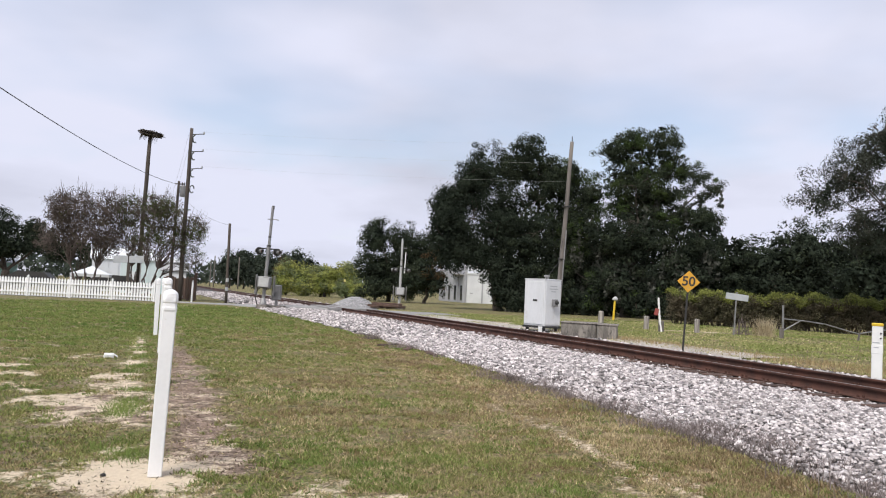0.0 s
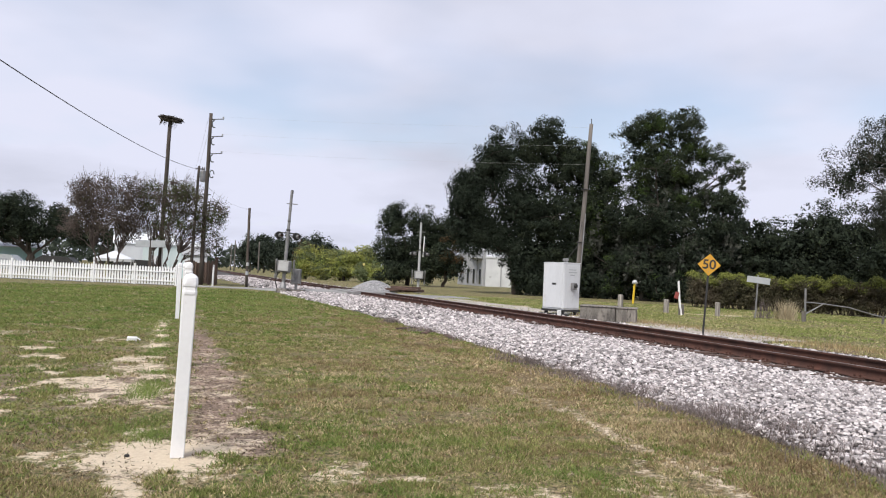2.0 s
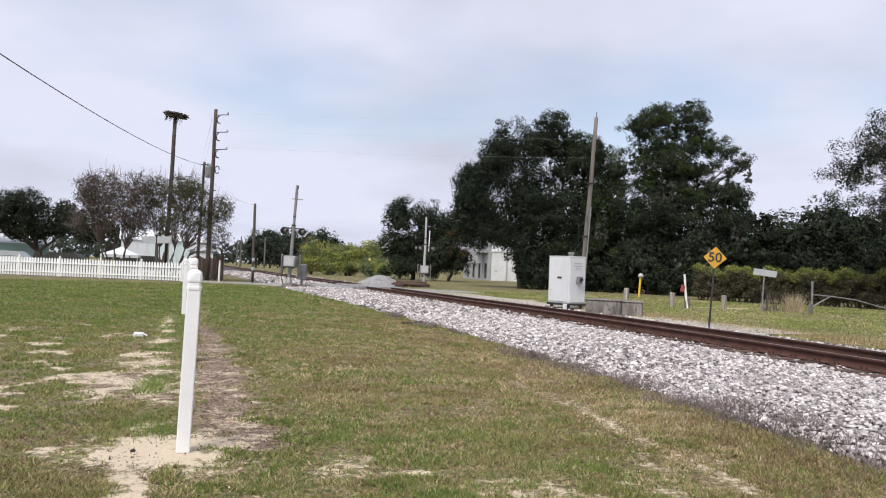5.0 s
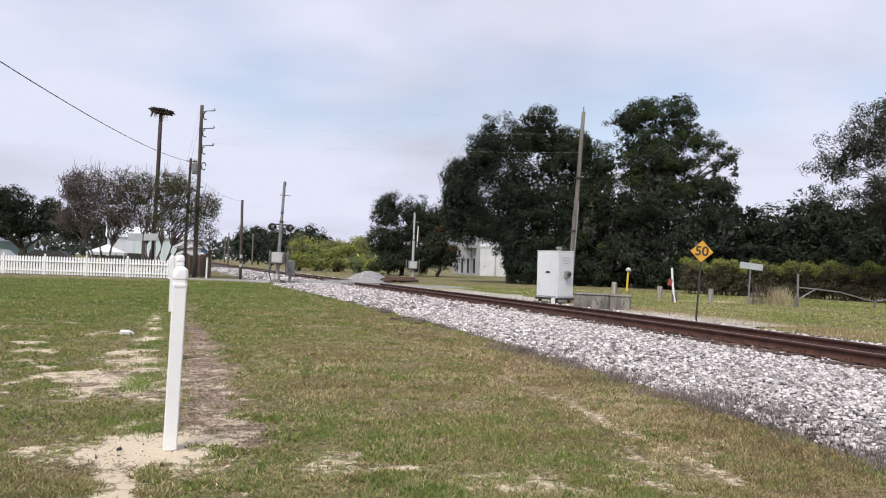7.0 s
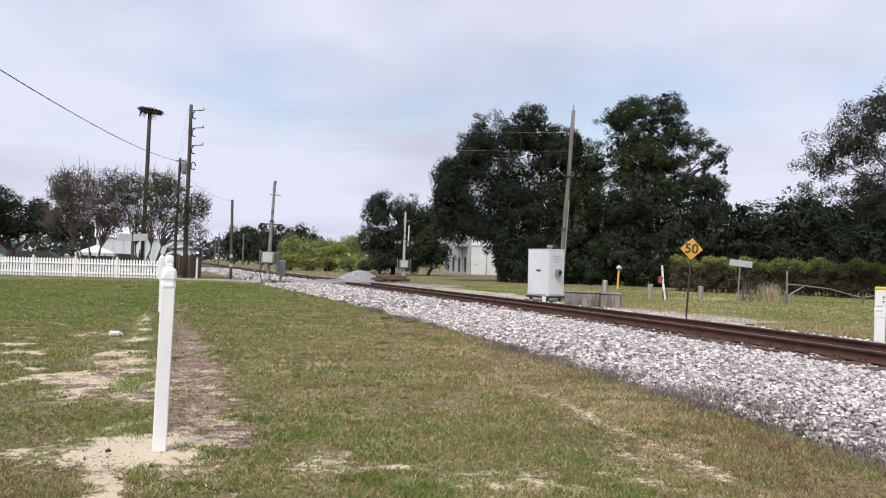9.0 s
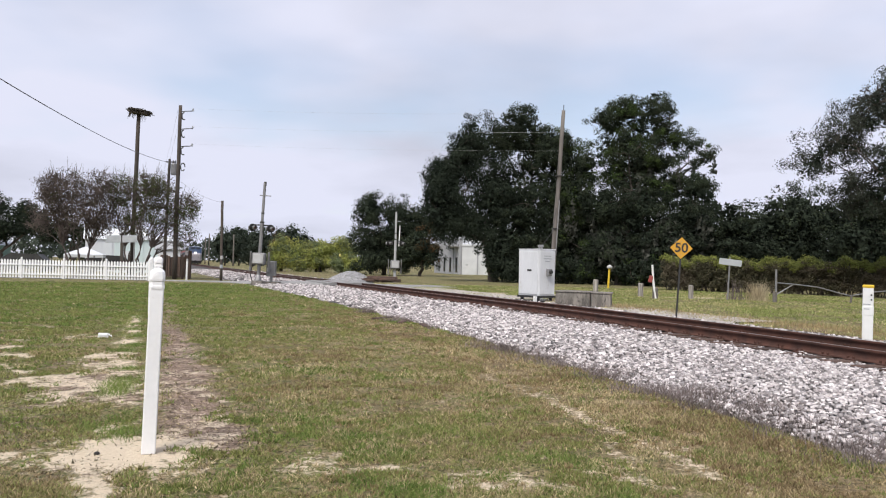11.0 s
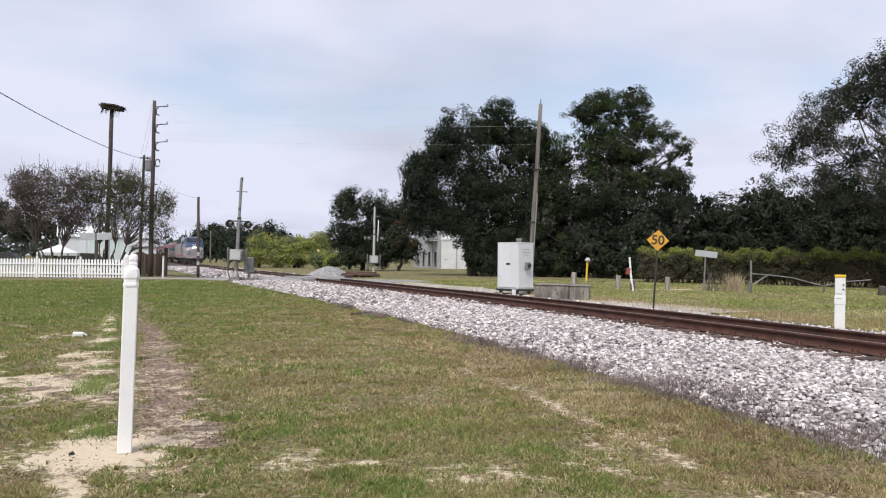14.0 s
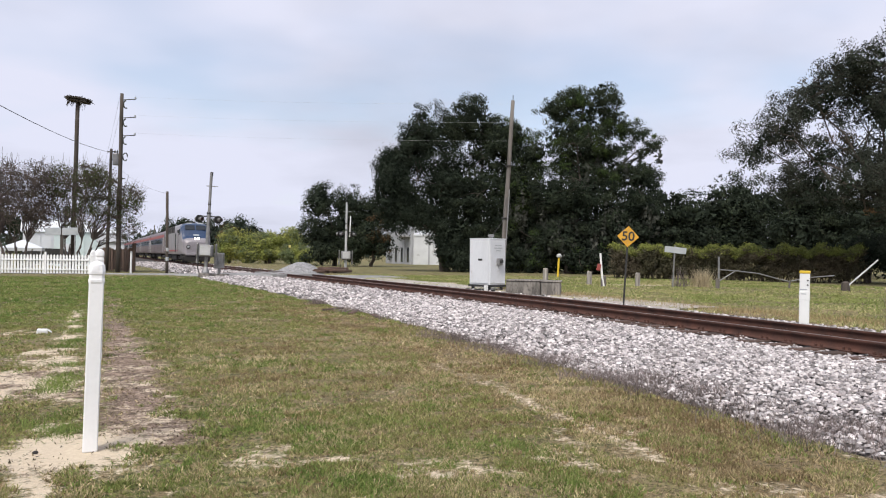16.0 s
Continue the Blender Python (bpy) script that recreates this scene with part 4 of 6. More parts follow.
nest_pole()
pole("stub_pole", (-13.4, 46.3, 0), (-13.45, 46.3, 5.05), 0.092, 0.080, CREO, "short dark creosoted pole", "pole")[0]
_sp = bpy.data.objects["stub_pole"]
for _z in (0.78, 1.35):
    part("tin_band", turned([(0.10, 0), (0.10, 0.22)], 10), SIGNGREY if _z < 1 else ALU, _sp, "pale metal band").location.z = _z


def tall_pole():
    t, d = pole("tall_pole", (5.34, 33.2, -0.15), (5.78, 33.1, 8.45), 0.125, 0.088, GREYWOOD, "tall bare weathered grey wooden pole", "utility pole")
    part("pole_pin", tubem([(0.44, -0.1, 8.55), (0.445, -0.1, 8.85)], 0.018, 6), BLACK, t)
    for k in range(2):
        z = 5.6 - k * 2.4
        part("conduit_clip", boxm((0.34, 0.34, 0.05), (0.44 * z / 8.6, -0.1 * z / 8.6, z), bevel=0.02), BLACK, t)
    part("conduit", tubem([(0.08, -0.16, 0.0), (0.3, -0.25, 4.5)], 0.028, 6), GALV, t)
    part("guy_strand", tubem([(0.20, -0.1, 4.2), (-0.1, -0.8, 3.0), (-0.75, -1.4, 2.2)], 0.012, 5), BLACK, t)


tall_pole()


def wire(name, a, b, sag, r, label, mat=None):
    a, b = Vector(a), Vector(b)
    pts = [a.lerp(b, k / 24) - Vector((0, 0, sag * 4 * (k / 24) * (1 - k / 24))) for k in range(25)]
    ob = part(name, tubem(pts, r, 5), mat or WIRE)
    tagged(ob, label, "cable")


wire("service_cable", (-6.2, -2.0, 5.55), (-18.6, 50.7, 8.0), 0.8, 0.014, "sagging black cable running to the transformer pole")
wire("stub_cable", (-18.3, 51.0, 7.2), (-13.45, 46.3, 4.95), 0.35, 0.006, "thin black cable dropping to the short pole")
for _k, _z in enumerate((10.95, 9.82, 8.7)):
    wire("power_line", (-15.6, 46.84, _z), (5.72, 33.12, 8.3 - 0.85 * _k), 0.12, 0.0022, "thin power line across the sky", ALU)
    if _k < 2:
        wire("power_line", (-16.6, 46.84, _z - 0.1), (-27.0, 70.0, 5.5 - 1.0 * _k), 0.4, 0.005, "thin power line across the sky")


# ---- crossing signals ----
def crossing_signal(base, lean, turn, h, label, gate=True):
    t = thing("crossing_signal", label, "crossing signal", pose(*base, lean[0], lean[1], turn))
    part("foundation", boxm((0.62, 0.62, 0.22), (0, 0, 0.03), bevel=0.03), CONCRETE, t)
    part("mast_base", turned([(0.20, 0.12), (0.20, 0.2), (0.13, 0.42), (0.085, 0.5)], 12), GALV, t)
    mast = part("mast", turned([(0.10, 0.45), (0.10, h * 0.60), (0.078, h * 0.61), (0.078, h), (0.03, h + 0.03)], 12), GALV if h > 5.6 else ALU, t, smooth=False)
    part("mast_collar", turned([(0.125, 0), (0.125, 0.09)], 12), BLACK, t).location.z = h * 0.60
    part("mast_collar", turned([(0.09, 0), (0.09, 0.07)], 12), BLACK, t).location.z = h * 0.69
    part("tip_lamp", boxm((0.13, 0.13, 0.22), (0.02, 0, h - 0.05), bevel=0.02), BLACK, t)
    part("tip_bracket", boxm((0.62, 0.06, 0.05), (0.08, 0, h - 0.72), bevel=0.01), GALV, t)
    part("light_arm", tubem([(-0.62, 0, h * 0.475 + 0.58), (0.62, 0, h * 0.475 + 0.58)], 0.035, 8), BLACK, t)
    for sx in (-0.5, 0.5):
        for sy in (-1, 1):
            lt = part("flasher", turned([(0.215, 0), (0.215, 0.02), (0.11, 0.022), (0.11, 0.12)], 20), BLACK, t, "black flasher disc with a hood")
            lt.matrix_local = pose(sx, 0, h * 0.475 + 0.42, 0, 0, 52) @ pose(0, sy * 0.06, 0, 90 * sy, 0, 0)
            lens = part("lens", turned([(0.10, 0.121), (0.09, 0.14), (0.02, 0.15)], 14), RED, lt, "dark red lens")
            hood = part("hood", turned([(0.112, 0.10), (0.118, 0.33), (0.114, 0.33), (0.108, 0.12)], 14), ALU if h < 5.5 else GALV, lt)
    box = part("gate_mechanism", boxm((0.72, 0.5, 0.66), (0.0, -0.12, 1.38), bevel=0.06), GALV, t, "grey gate motor box")
    part("box_door", boxm((0.56, 0.02, 0.5), (0.0, -0.382, 1.38), bevel=0.01), ALU, box)
    for sx in (-0.5, 0.5):
        part("gate_side_arm", boxm((0.07, 0.22, 1.05), (sx, 0.05, 1.25), bevel=0.02, turn=(8, 0, 0)), GALV, t)
        part("counterweight", boxm((0.11, 0.34, 0.24), (sx, 0.14, 0.78), bevel=0.03), GALV, t, "grey iron counterweight")
    part("cable_conduit", tubem([(-0.3, -0.1, 0.1), (-0.42, -0.12, 0.5), (-0.36, -0.1, 0.9), (-0.2, -0.1, 1.1)], 0.03, 6), BLACK, t)
    if gate:
        part("gate_arm", boxm((0.08, 0.03, h * 0.30), (0.30, 0.06, h * 0.66), bevel=0.01, turn=(0, 1.5, 0)), WHITEPAINT, t, "raised white gate arm")
    return t


crossing_signal((-9.8, 40.96, 0.03), (0, 2.6), 0, 5.65, "leaning grey crossing signal mast with twin flashers", gate=False)
crossing_signal((-3.05, 57.3, -0.15), (0, 0.4), 8, 5.5, "pale crossing signal mast with twin flashers and raised gate")
_bx = thing("trackside_box", "small grey metal box on a leg beside the track", "signal box", pose(-9.2, 41.6, 0.02))
part("box_body", boxm((0.5, 0.4, 0.85), (0, 0, 0.85), bevel=0.03), GALV, _bx)
part("box_leg", boxm((0.14, 0.14, 0.5), (0, 0, 0.22)), GALV, _bx)
part("box_base", boxm((0.9, 0.6, 0.12), (0.05, 0, 0.05), bevel=0.02), CONCRETE, _bx)


# ---- relay cabinet and its neighbours ----
def relay_cabinet():
    t = thing("relay_cabinet", "white steel relay cabinet on a dark frame beside the track", "cabinet", pose(4.35, 30.1, -0.15, 0, 0, -51))
    # front corner at the origin; the long face runs to -x, the door side to +y
    L, D, Hc, z0 = 1.16, 1.0, 1.92, 0.24
    part("body", boxm((L, D, Hc), (-L / 2, D / 2, z0 + Hc / 2), bevel=0.02), CABWHITE, t)
    part("roof_lip", boxm((L + 0.03, D + 0.03, 0.04), (-L / 2, D / 2, z0 + Hc + 0.02), bevel=0.015), CABWHITE, t)
    part("door", boxm((L - 0.1, 0.03, Hc - 0.14), (-L / 2, -0.014, z0 + Hc / 2), bevel=0.008), CABWHITE, t)
    plate = part("door_plate", boxm((0.24, 0.012, 0.08), (-L / 2 + 0.08, -0.034, z0 + 1.06), bevel=0.003), BLACK, t, "small dark plate on the door")
    side = part("side_door", boxm((0.03, D - 0.1, Hc - 0.14), (0.014, D / 2, z0 + Hc / 2), bevel=0.008), CABWHITE, t)
    meter = part("meter_box", boxm((0.16, 0.24, 0.3), (0.10, D / 2 + 0.02, z0 + 0.98), bevel=0.02), GALV, t, "grey electric meter box")
    mg = part("meter_dial", turned([(0.085, 0), (0.085, 0.05), (0.07, 0.08)], 16), BLACK, meter)
    mg.matrix_local = pose(0.18, D / 2 + 0.02, z0 + 1.0, 0, 90, 0)
    for k, (w, z) in enumerate(((0.42, 1.66), (0.5, 1.55), (0.28, 1.44))):
        part("marking", boxm((0.004, w, 0.035), (0.032, D / 2, z0 + z)), SIGNGREY, side, "faint grey line of lettering")
    for dx in (-0.12, -L + 0.12):
        for dy in (0.12, D - 0.12):
            part("leg", boxm((0.10, 0.10, z0), (dx, dy, z0 / 2)), BLACK, t)
    part("frame_beam", boxm((L + 0.1, 0.07, 0.08), (-L / 2, 0.03, z0 - 0.04)), BLACK, t)
    part("frame_beam", boxm((0.07, D + 0.1, 0.08), (-0.03, D / 2, z0 - 0.04)), BLACK, t)
    part("frame_foot", boxm((L + 0.5, 0.12, 0.07), (-L / 2, 0.05, 0.03)), BLACK, t)
    part("white_pipe", tubem([(-0.12, -0.12, -0.02), (-0.12, -0.12, 0.24)], 0.05, 8), WHITEPAINT, t)
    part("white_pipe", tubem([(-0.0, -0.14, -0.02), (-0.0, -0.14, 0.24)], 0.045, 8), WHITEPAINT, t)
    for dx in (-0.45, -0.32):
        part("roof_vent", turned([(0.04, 0), (0.04, 0.08), (0.08, 0.09), (0.08, 0.16), (0.03, 0.18)], 10), GALV, t).location = (dx, D / 2, z0 + Hc + 0.04)


relay_cabinet()


def concrete_box():
    t = thing("concrete_vault", "weathered concrete cable vault on the gravel", "concrete box", pose(5.55, 27.1, -0.15, 0, 0, -16))
    part("vault_section", boxm((1.28, 1.2, 0.52), (-0.34, 0.5, 0.26), bevel=0.03), CONCRETE, t)
    part("vault_section", boxm((0.72, 1.15, 0.50), (0.68, 0.5, 0.25), bevel=0.03), CONCRETE, t)
    part("vault_lid", boxm((1.34, 1.26, 0.05), (-0.34, 0.5, 0.545), bevel=0.015), CONCRETE, t)
    part("vault_lid", boxm((0.76, 1.2, 0.05), (0.70, 0.5, 0.525), bevel=0.015), CONCRETE, t)


concrete_box()


def speed_sign():
    t = thing("speed_sign", "yellow diamond speed sign on a thin black post", "road sign", pose(7.25, 21.67, -0.2, 0, 3.2, -14))
    part("sign_post", boxm((0.055, 0.035, 2.3), (0, 0.03, 1.15), bevel=0.006), BLACK, t)
    plate = part("sign_plate", boxm((0.46, 0.012, 0.46), (0, 0, 2.15), bevel=0.004, turn=(0, 45, 0)), SIGNYEL, t, "yellow diamond sign plate")
    cu = bpy.data.curves.new("digits", "FONT")
    cu.body, cu.size, cu.align_x, cu.align_y, cu.extrude, cu.offset = "50", 0.39, "CENTER", "CENTER", 0.003, 0.007
    tmp = bpy.data.objects.new("digits", cu)
    me = bpy.data.meshes.new_from_object(tmp)
    bpy.data.objects.remove(tmp)
    me.materials.clear()
    me.materials.append(BLACK)
    dg = new("digits", me)
    dg.parent = plate
    dg.matrix_local = pose(0, -0.011, 2.15, 90, 0, 0)
    dg["label"] = "black figures 50"
    for z in (1.95, 2.35):
        part("bolt", turned([(0.012, 0), (0.012, 0.006)], 8), GALV, plate).matrix_local = pose(0, -0.006, z, 90, 0, 0)


speed_sign()


def marker_post():
    t = thing("marker_post", "white square marker post with a yellow cap", "marker post", pose(9.35, 15.6, -0.15, 0, 0.6, -32))
    part("post_body", boxm((0.205, 0.205, 0.62), (0, 0, 0.28), bevel=0.012), WHITEPAINT, t)
    part("post_sleeve", boxm((0.218, 0.218, 0.20), (0, 0, 0.66), bevel=0.012), WHITEPAINT, t)
    part("post_head", boxm((0.205, 0.205, 0.42), (0, 0, 0.95), bevel=0.012), WHITEPAINT, t)
    part("yellow_cap", boxm((0.22, 0.22, 0.07), (0, 0, 1.18), bevel=0.015), YELLOW, t)
    for z in (0.90, 1.00):
        part("bolt_head", turned([(0.018, 0), (0.018, 0.02)], 10), BLACK, t).matrix_local = pose(0.062, -0.100, z, 90, 0, 0)
    part("lettering_bar", boxm((0.14, 0.004, 0.02), (-0.02, -0.104, 0.80)), SIGNGREY, t, "faint line of lettering")
    part("lettering_bar", boxm((0.10, 0.004, 0.02), (-0.02, -0.111, 0.70)), SIGNGREY, t, "faint line of lettering")


marker_post()


def small_posts():
    for x, y, h, r in ((9.4, 42.2, 0.84, 0.145), (10.82, 38.0, 0.76, 0.12), (12.79, 36.1, 0.76, 0.11)):
        t = thing("wooden_post", "short weathered wooden post in the grass", "post", pose(x, y, -0.2, rng.uniform(-2, 2), rng.uniform(-2, 2), rng.uniform(0, 90)), group="old wooden posts")
        part("post_shaft", boxm((2 * r, 1.7 * r, h), (0, 0, h / 2), bevel=0.03, taper=0.94), PALEPOST, t)
    t = thing("leaning_stake", "leaning pale stake with a red rag beside an old post", "stake", pose(10.76, 35.6, -0.2))
    part("stake_pole", tubem([(0.12, 0, 0), (0.0, 0, 0.9), (-0.06, 0, 1.72)], [0.07, 0.055, 0.05], 8), WHITEPAINT, t)
    part("stake_foot", boxm((0.24, 0.2, 0.62), (0.12, 0.05, 0.3), bevel=0.03), GREYWOOD, t)
    part("red_rag", boxm((0.2, 0.06, 0.34), (-0.14, -0.03, 1.02), bevel=0.02, turn=(0, 14, 0)), RED, t, "faded red rag")
    t = thing("pipeline_marker", "yellow pipeline marker pole with a round white cap", "marker post", pose(12.55, 52.3, -0.2))
    part("marker_tube", tubem([(0, 0, 0), (0.08, 0, 1.5)], 0.075, 10), YELLOW, t)
    part("marker_cap", turned([(0.09, 0), (0.2, 0.06), (0.2, 0.16), (0.12, 0.26), (0.03, 0.3)], 12), ALU, t).location = (0.09, 0, 1.46)
    t = thing("thin_marker", "thin white and orange marker post in the grass", "marker post", pose(6.18, 65.2, -0.2))
    part("marker_tube", boxm((0.2, 0.05, 0.85), (0, 0, 0.42)), GREYWOOD, t)
    part("marker_top", boxm((0.22, 0.06, 0.35), (0, 0, 1.0)), WHITEPAINT, t, "pale marker top")
    t = thing("street_sign", "back of a grey street sign on a steel post", "road sign", pose(14.25, 35.2, -0.2, 0, 2.5, -22))
    part("sign_post", tubem([(0, 0, 0), (0, 0, 2.15)], 0.036, 8), GALV, t)
    part("sign_blade", boxm((1.02, 0.02, 0.30), (0.03, -0.05, 1.92), bevel=0.004, turn=(0, 4, 0)), SIGNGREY, t, "blank grey sign blade")
    t = thing("roadside_board", "blank pale board on two posts behind the fence", "sign", pose(-18.55, 43.55, 0, 0, 0, 5))
    for dx in (-0.44, 0.47):
        part("board", boxm((0.84, 0.03, 0.42), (dx, 0, 2.42 + 0.03 * dx), bevel=0.005, turn=(0, -2, 0)), SIGNGREY, t, "blank grey board")
    part("board_post", boxm((0.17, 0.1, 2.62), (0.02, 0.08, 1.31)), CREO, t)
    part("board_post", boxm((0.05, 0.05, 2.4), (0.72, 0.05, 1.2)), GALV, t)
    t = thing("white_stake", "thin white stake at the road's edge", "stake", pose(-15.2, 45.2, 0))
    part("stake_pole", tubem([(0, 0, -0.1), (0.02, 0, 1.25)], 0.06, 8), WHITEPAINT, t)
    part("stake_top", turned([(0.062, 0), (0.062, 0.1), (0.03, 0.13)], 8), ALU, t).location = (0.02, 0, 1.2)
    t = thing("yellow_road_sign", "small yellow road sign before the bushes", "road sign", pose(-13.6, 104.0, -0.15))
    part("sign_post", tubem([(0, 0, 0), (0, 0, 2.6)], 0.05, 6), GALV, t)
    part("sign_plate", boxm((0.8, 0.03, 0.4), (0, -0.06, 2.5), bevel=0.01), STRAWSIGN, t)


small_posts()


def pipe_gate():
    t = thing("pipe_gate", "grey steel pipe gate with a drooping arm", "gate", pose(16.42, 34.8, -0.2))
    part("gate_post", tubem([(0, 0, 0), (0, 0, 1.62)], 0.05, 8), GALV, t)
    part("gate_post_sleeve", tubem([(-0.06, 0, 0), (-0.06, 0, 0.55)], 0.10, 8), GREYWOOD, t)
    arm = [(0, 0, 0.98), (1.0, 0.1, 0.92), (2.2, 0.3, 0.80), (3.4, 0.5, 0.52), (4.0, 0.6, 0.40)]
    part("gate_arm", tubem(arm, 0.029, 8), GALV, t)
    part("gate_arm", tubem([(4.0, 0.6, 0.42), (5.2, 0.8, 0.62), (6.6, 1.0, 0.72)], 0.03, 8), GALV, t)
    part("gate_brace", tubem([(0.02, 0, 0.42), (0.85, 0.08, 0.90)], 0.03, 8), GALV, t)
    part("arm_rest", tubem([(3.95, 0.6, 0.0), (4.0, 0.6, 0.45)], 0.05, 8), GREYWOOD, t)
    t2 = thing("leaning_pole", "pale pole leaning on an old post", "pole", pose(21.9, 33.0, -0.2))
    part("pole_shaft", tubem([(0.0, 0.0, 0.30), (1.5, 0.0, 1.55)], 0.04, 8), ALU, t2)
    part("pole_foot", boxm((0.4, 0.35, 0.55), (-0.05, 0.1, 0.24), bevel=0.08, taper=0.75), CREO, t2, "dark old stump")


pipe_gate()
weeds("straw_clump", [(15.9, 35.6), (16.0, 35.5), (15.8, 35.7)], 0.15, 150, 0.85, PALESTRAW, "tall clump of pale dead grass by the gate", "grass", 0.7)
weeds("bare_brush", [(14.9, 36.2), (15.25, 36.0)], 0.10, 30, 1.0, WEED, "thin dead brush by the gate", "weeds", 0.5)


# ---- stone heap, old ties, bits on the lawn ----
def heap():
    n = 3600
    r, a = 1.85 * np.sqrt(rng.uniform(0, 1, n)), rng.uniform(0, 6.283, n)
    x, y = r * np.cos(a) * 0.95, r * np.sin(a) * 0.9
    z = 0.80 * np.clip(1 - (r / 1.85) ** 1.35, 0, 1) * (0.9 + 0.2 * value_noise(x * 1.5 + 9, y * 1.5 + 9, 4))
    ob = stones("stone_heap", np.stack([x - 6.5, y + 56.9, z - 0.14], -1), rng.uniform(0.06, 0.11, n), HEAPSTONE, "conical heap of pale crushed stone beside the road")
    bm = turned([(1.8, -0.05), (1.05, 0.27), (0.43, 0.55), (0.06, 0.72)], 24)
    part("heap_core", bm, HEAPSTONE, ob, smooth=True).location = (-6.5, 56.9, -0.14)


HEAPSTONE = material("heap_stone", (0.36, 0.355, 0.36), (0.25, 0.25, 0.255), scale=6, fine=50, rough=0.95, bump=0.4, per="island", spread=0.3)
heap()
for _k in range(7):
    _t = thing("old_tie", "dark discarded wooden tie beside the stone heap", "railway tie", pose(-4.9 + 0.28 * _k, 56.0 + rng.uniform(-0.5, 0.3), -0.10 + 0.11 * (_k % 3), 0, rng.uniform(-4, 4), rng.uniform(-15, 15)), group="discarded ties")
    part("timber", boxm((1.5, 0.23, 0.19), (0, 0, 0.1), bevel=0.02), TIE, _t)
for _k in range(3):
    _t = thing("old_tie", "dark timber scrap lying on the ballast edge", "railway tie", pose(-1.15 + 0.5 * _k, 17.1 - 0.9 * _k, -0.02, 0, 0, 60 + 20 * _k), group="timber scraps")
    part("timber", boxm((0.8, 0.12, 0.08), (0, 0, 0.03), bevel=0.02), TIE, _t)
_t = thing("litter_box", "crumpled white carton lying on the lawn", "litter", pose(-5.31, 11.9, 0.0, 8, 4, 25))
part("carton", boxm((0.16, 0.11, 0.075), (0, 0, 0.035), bevel=0.01, taper=0.9), WHITEPAINT, _t)
part("flap", boxm((0.09, 0.09, 0.006), (0.09, 0.0, 0.055), turn=(0, 30, 0)), WHITEPAINT, _t)
_t = thing("pebble", "small dark pebble on the sand", "stone", pose(-2.18, 4.86, 0.0))
part("stone_body", turned([(0.012, 0), (0.02, 0.008), (0.016, 0.018), (0.004, 0.022)], 7), UNDER, _t)

# ---- the train ----
def loft(stations, mats=None):
    """A body from cross-sections: (y, half width, sill z, roof z)."""
    bm = bmesh.new()
    rings = []
    for y, w, zb, zt in stations:
        h = zt - zb
        pts = [(w * 0.96, zb), (w, zb + 0.10 * h), (w, zb + 0.48 * h), (w, zb + 0.74 * h), (w * 0.95, zb + 0.87 * h), (w * 0.78, zb + 0.955 * h), (w * 0.42, zb + 0.992 * h), (0.0, zt)]
        full = [(px, pz) for px, pz in pts] + [(-px, pz) for px, pz in pts[-2::-1]]
        rings.append([bm.verts.new((px, y, pz)) for px, pz in full])
    n = len(rings[0])
    for r0, r1 in zip(rings, rings[1:]):
        for k in range(n):
            bm.faces.new((r0[k], r0[(k + 1) % n], r1[(k + 1) % n], r1[k]))
    bm.faces.new(rings[0])
    bm.faces.new(rings[-1][::-1])
    bmesh.ops.recalc_face_normals(bm, faces=bm.faces)
    return bm


def bogie(parent, y, span=2.75):
    b = part("truck_frame", boxm((2.3, span + 1.4, 0.32), (0, y, 0.62), bevel=0.06), UNDER, parent, "dark wheel truck")
    for sx in (-1, 1):
        part("side_frame", boxm((0.16, span + 1.5, 0.36), (sx * 1.15, y, 0.60), bevel=0.05), UNDER, b)
        for dy in (-span / 2, span / 2):
            w = part("wheel", turned([(0.2, 0), (0.51, 0.0), (0.54, 0.02), (0.51, 0.04), (0.50, 0.13), (0.2, 0.13)], 22), UNDER, b)
            w.matrix_local = pose(sx * 0.75 - sx * 0.06, y + dy, 0.51, 0, 90 * sx, 0)
            part("journal_box", boxm((0.12, 0.3, 0.3), (sx * 1.22, y + dy, 0.52), bevel=0.04), UNDER, b)
    return b


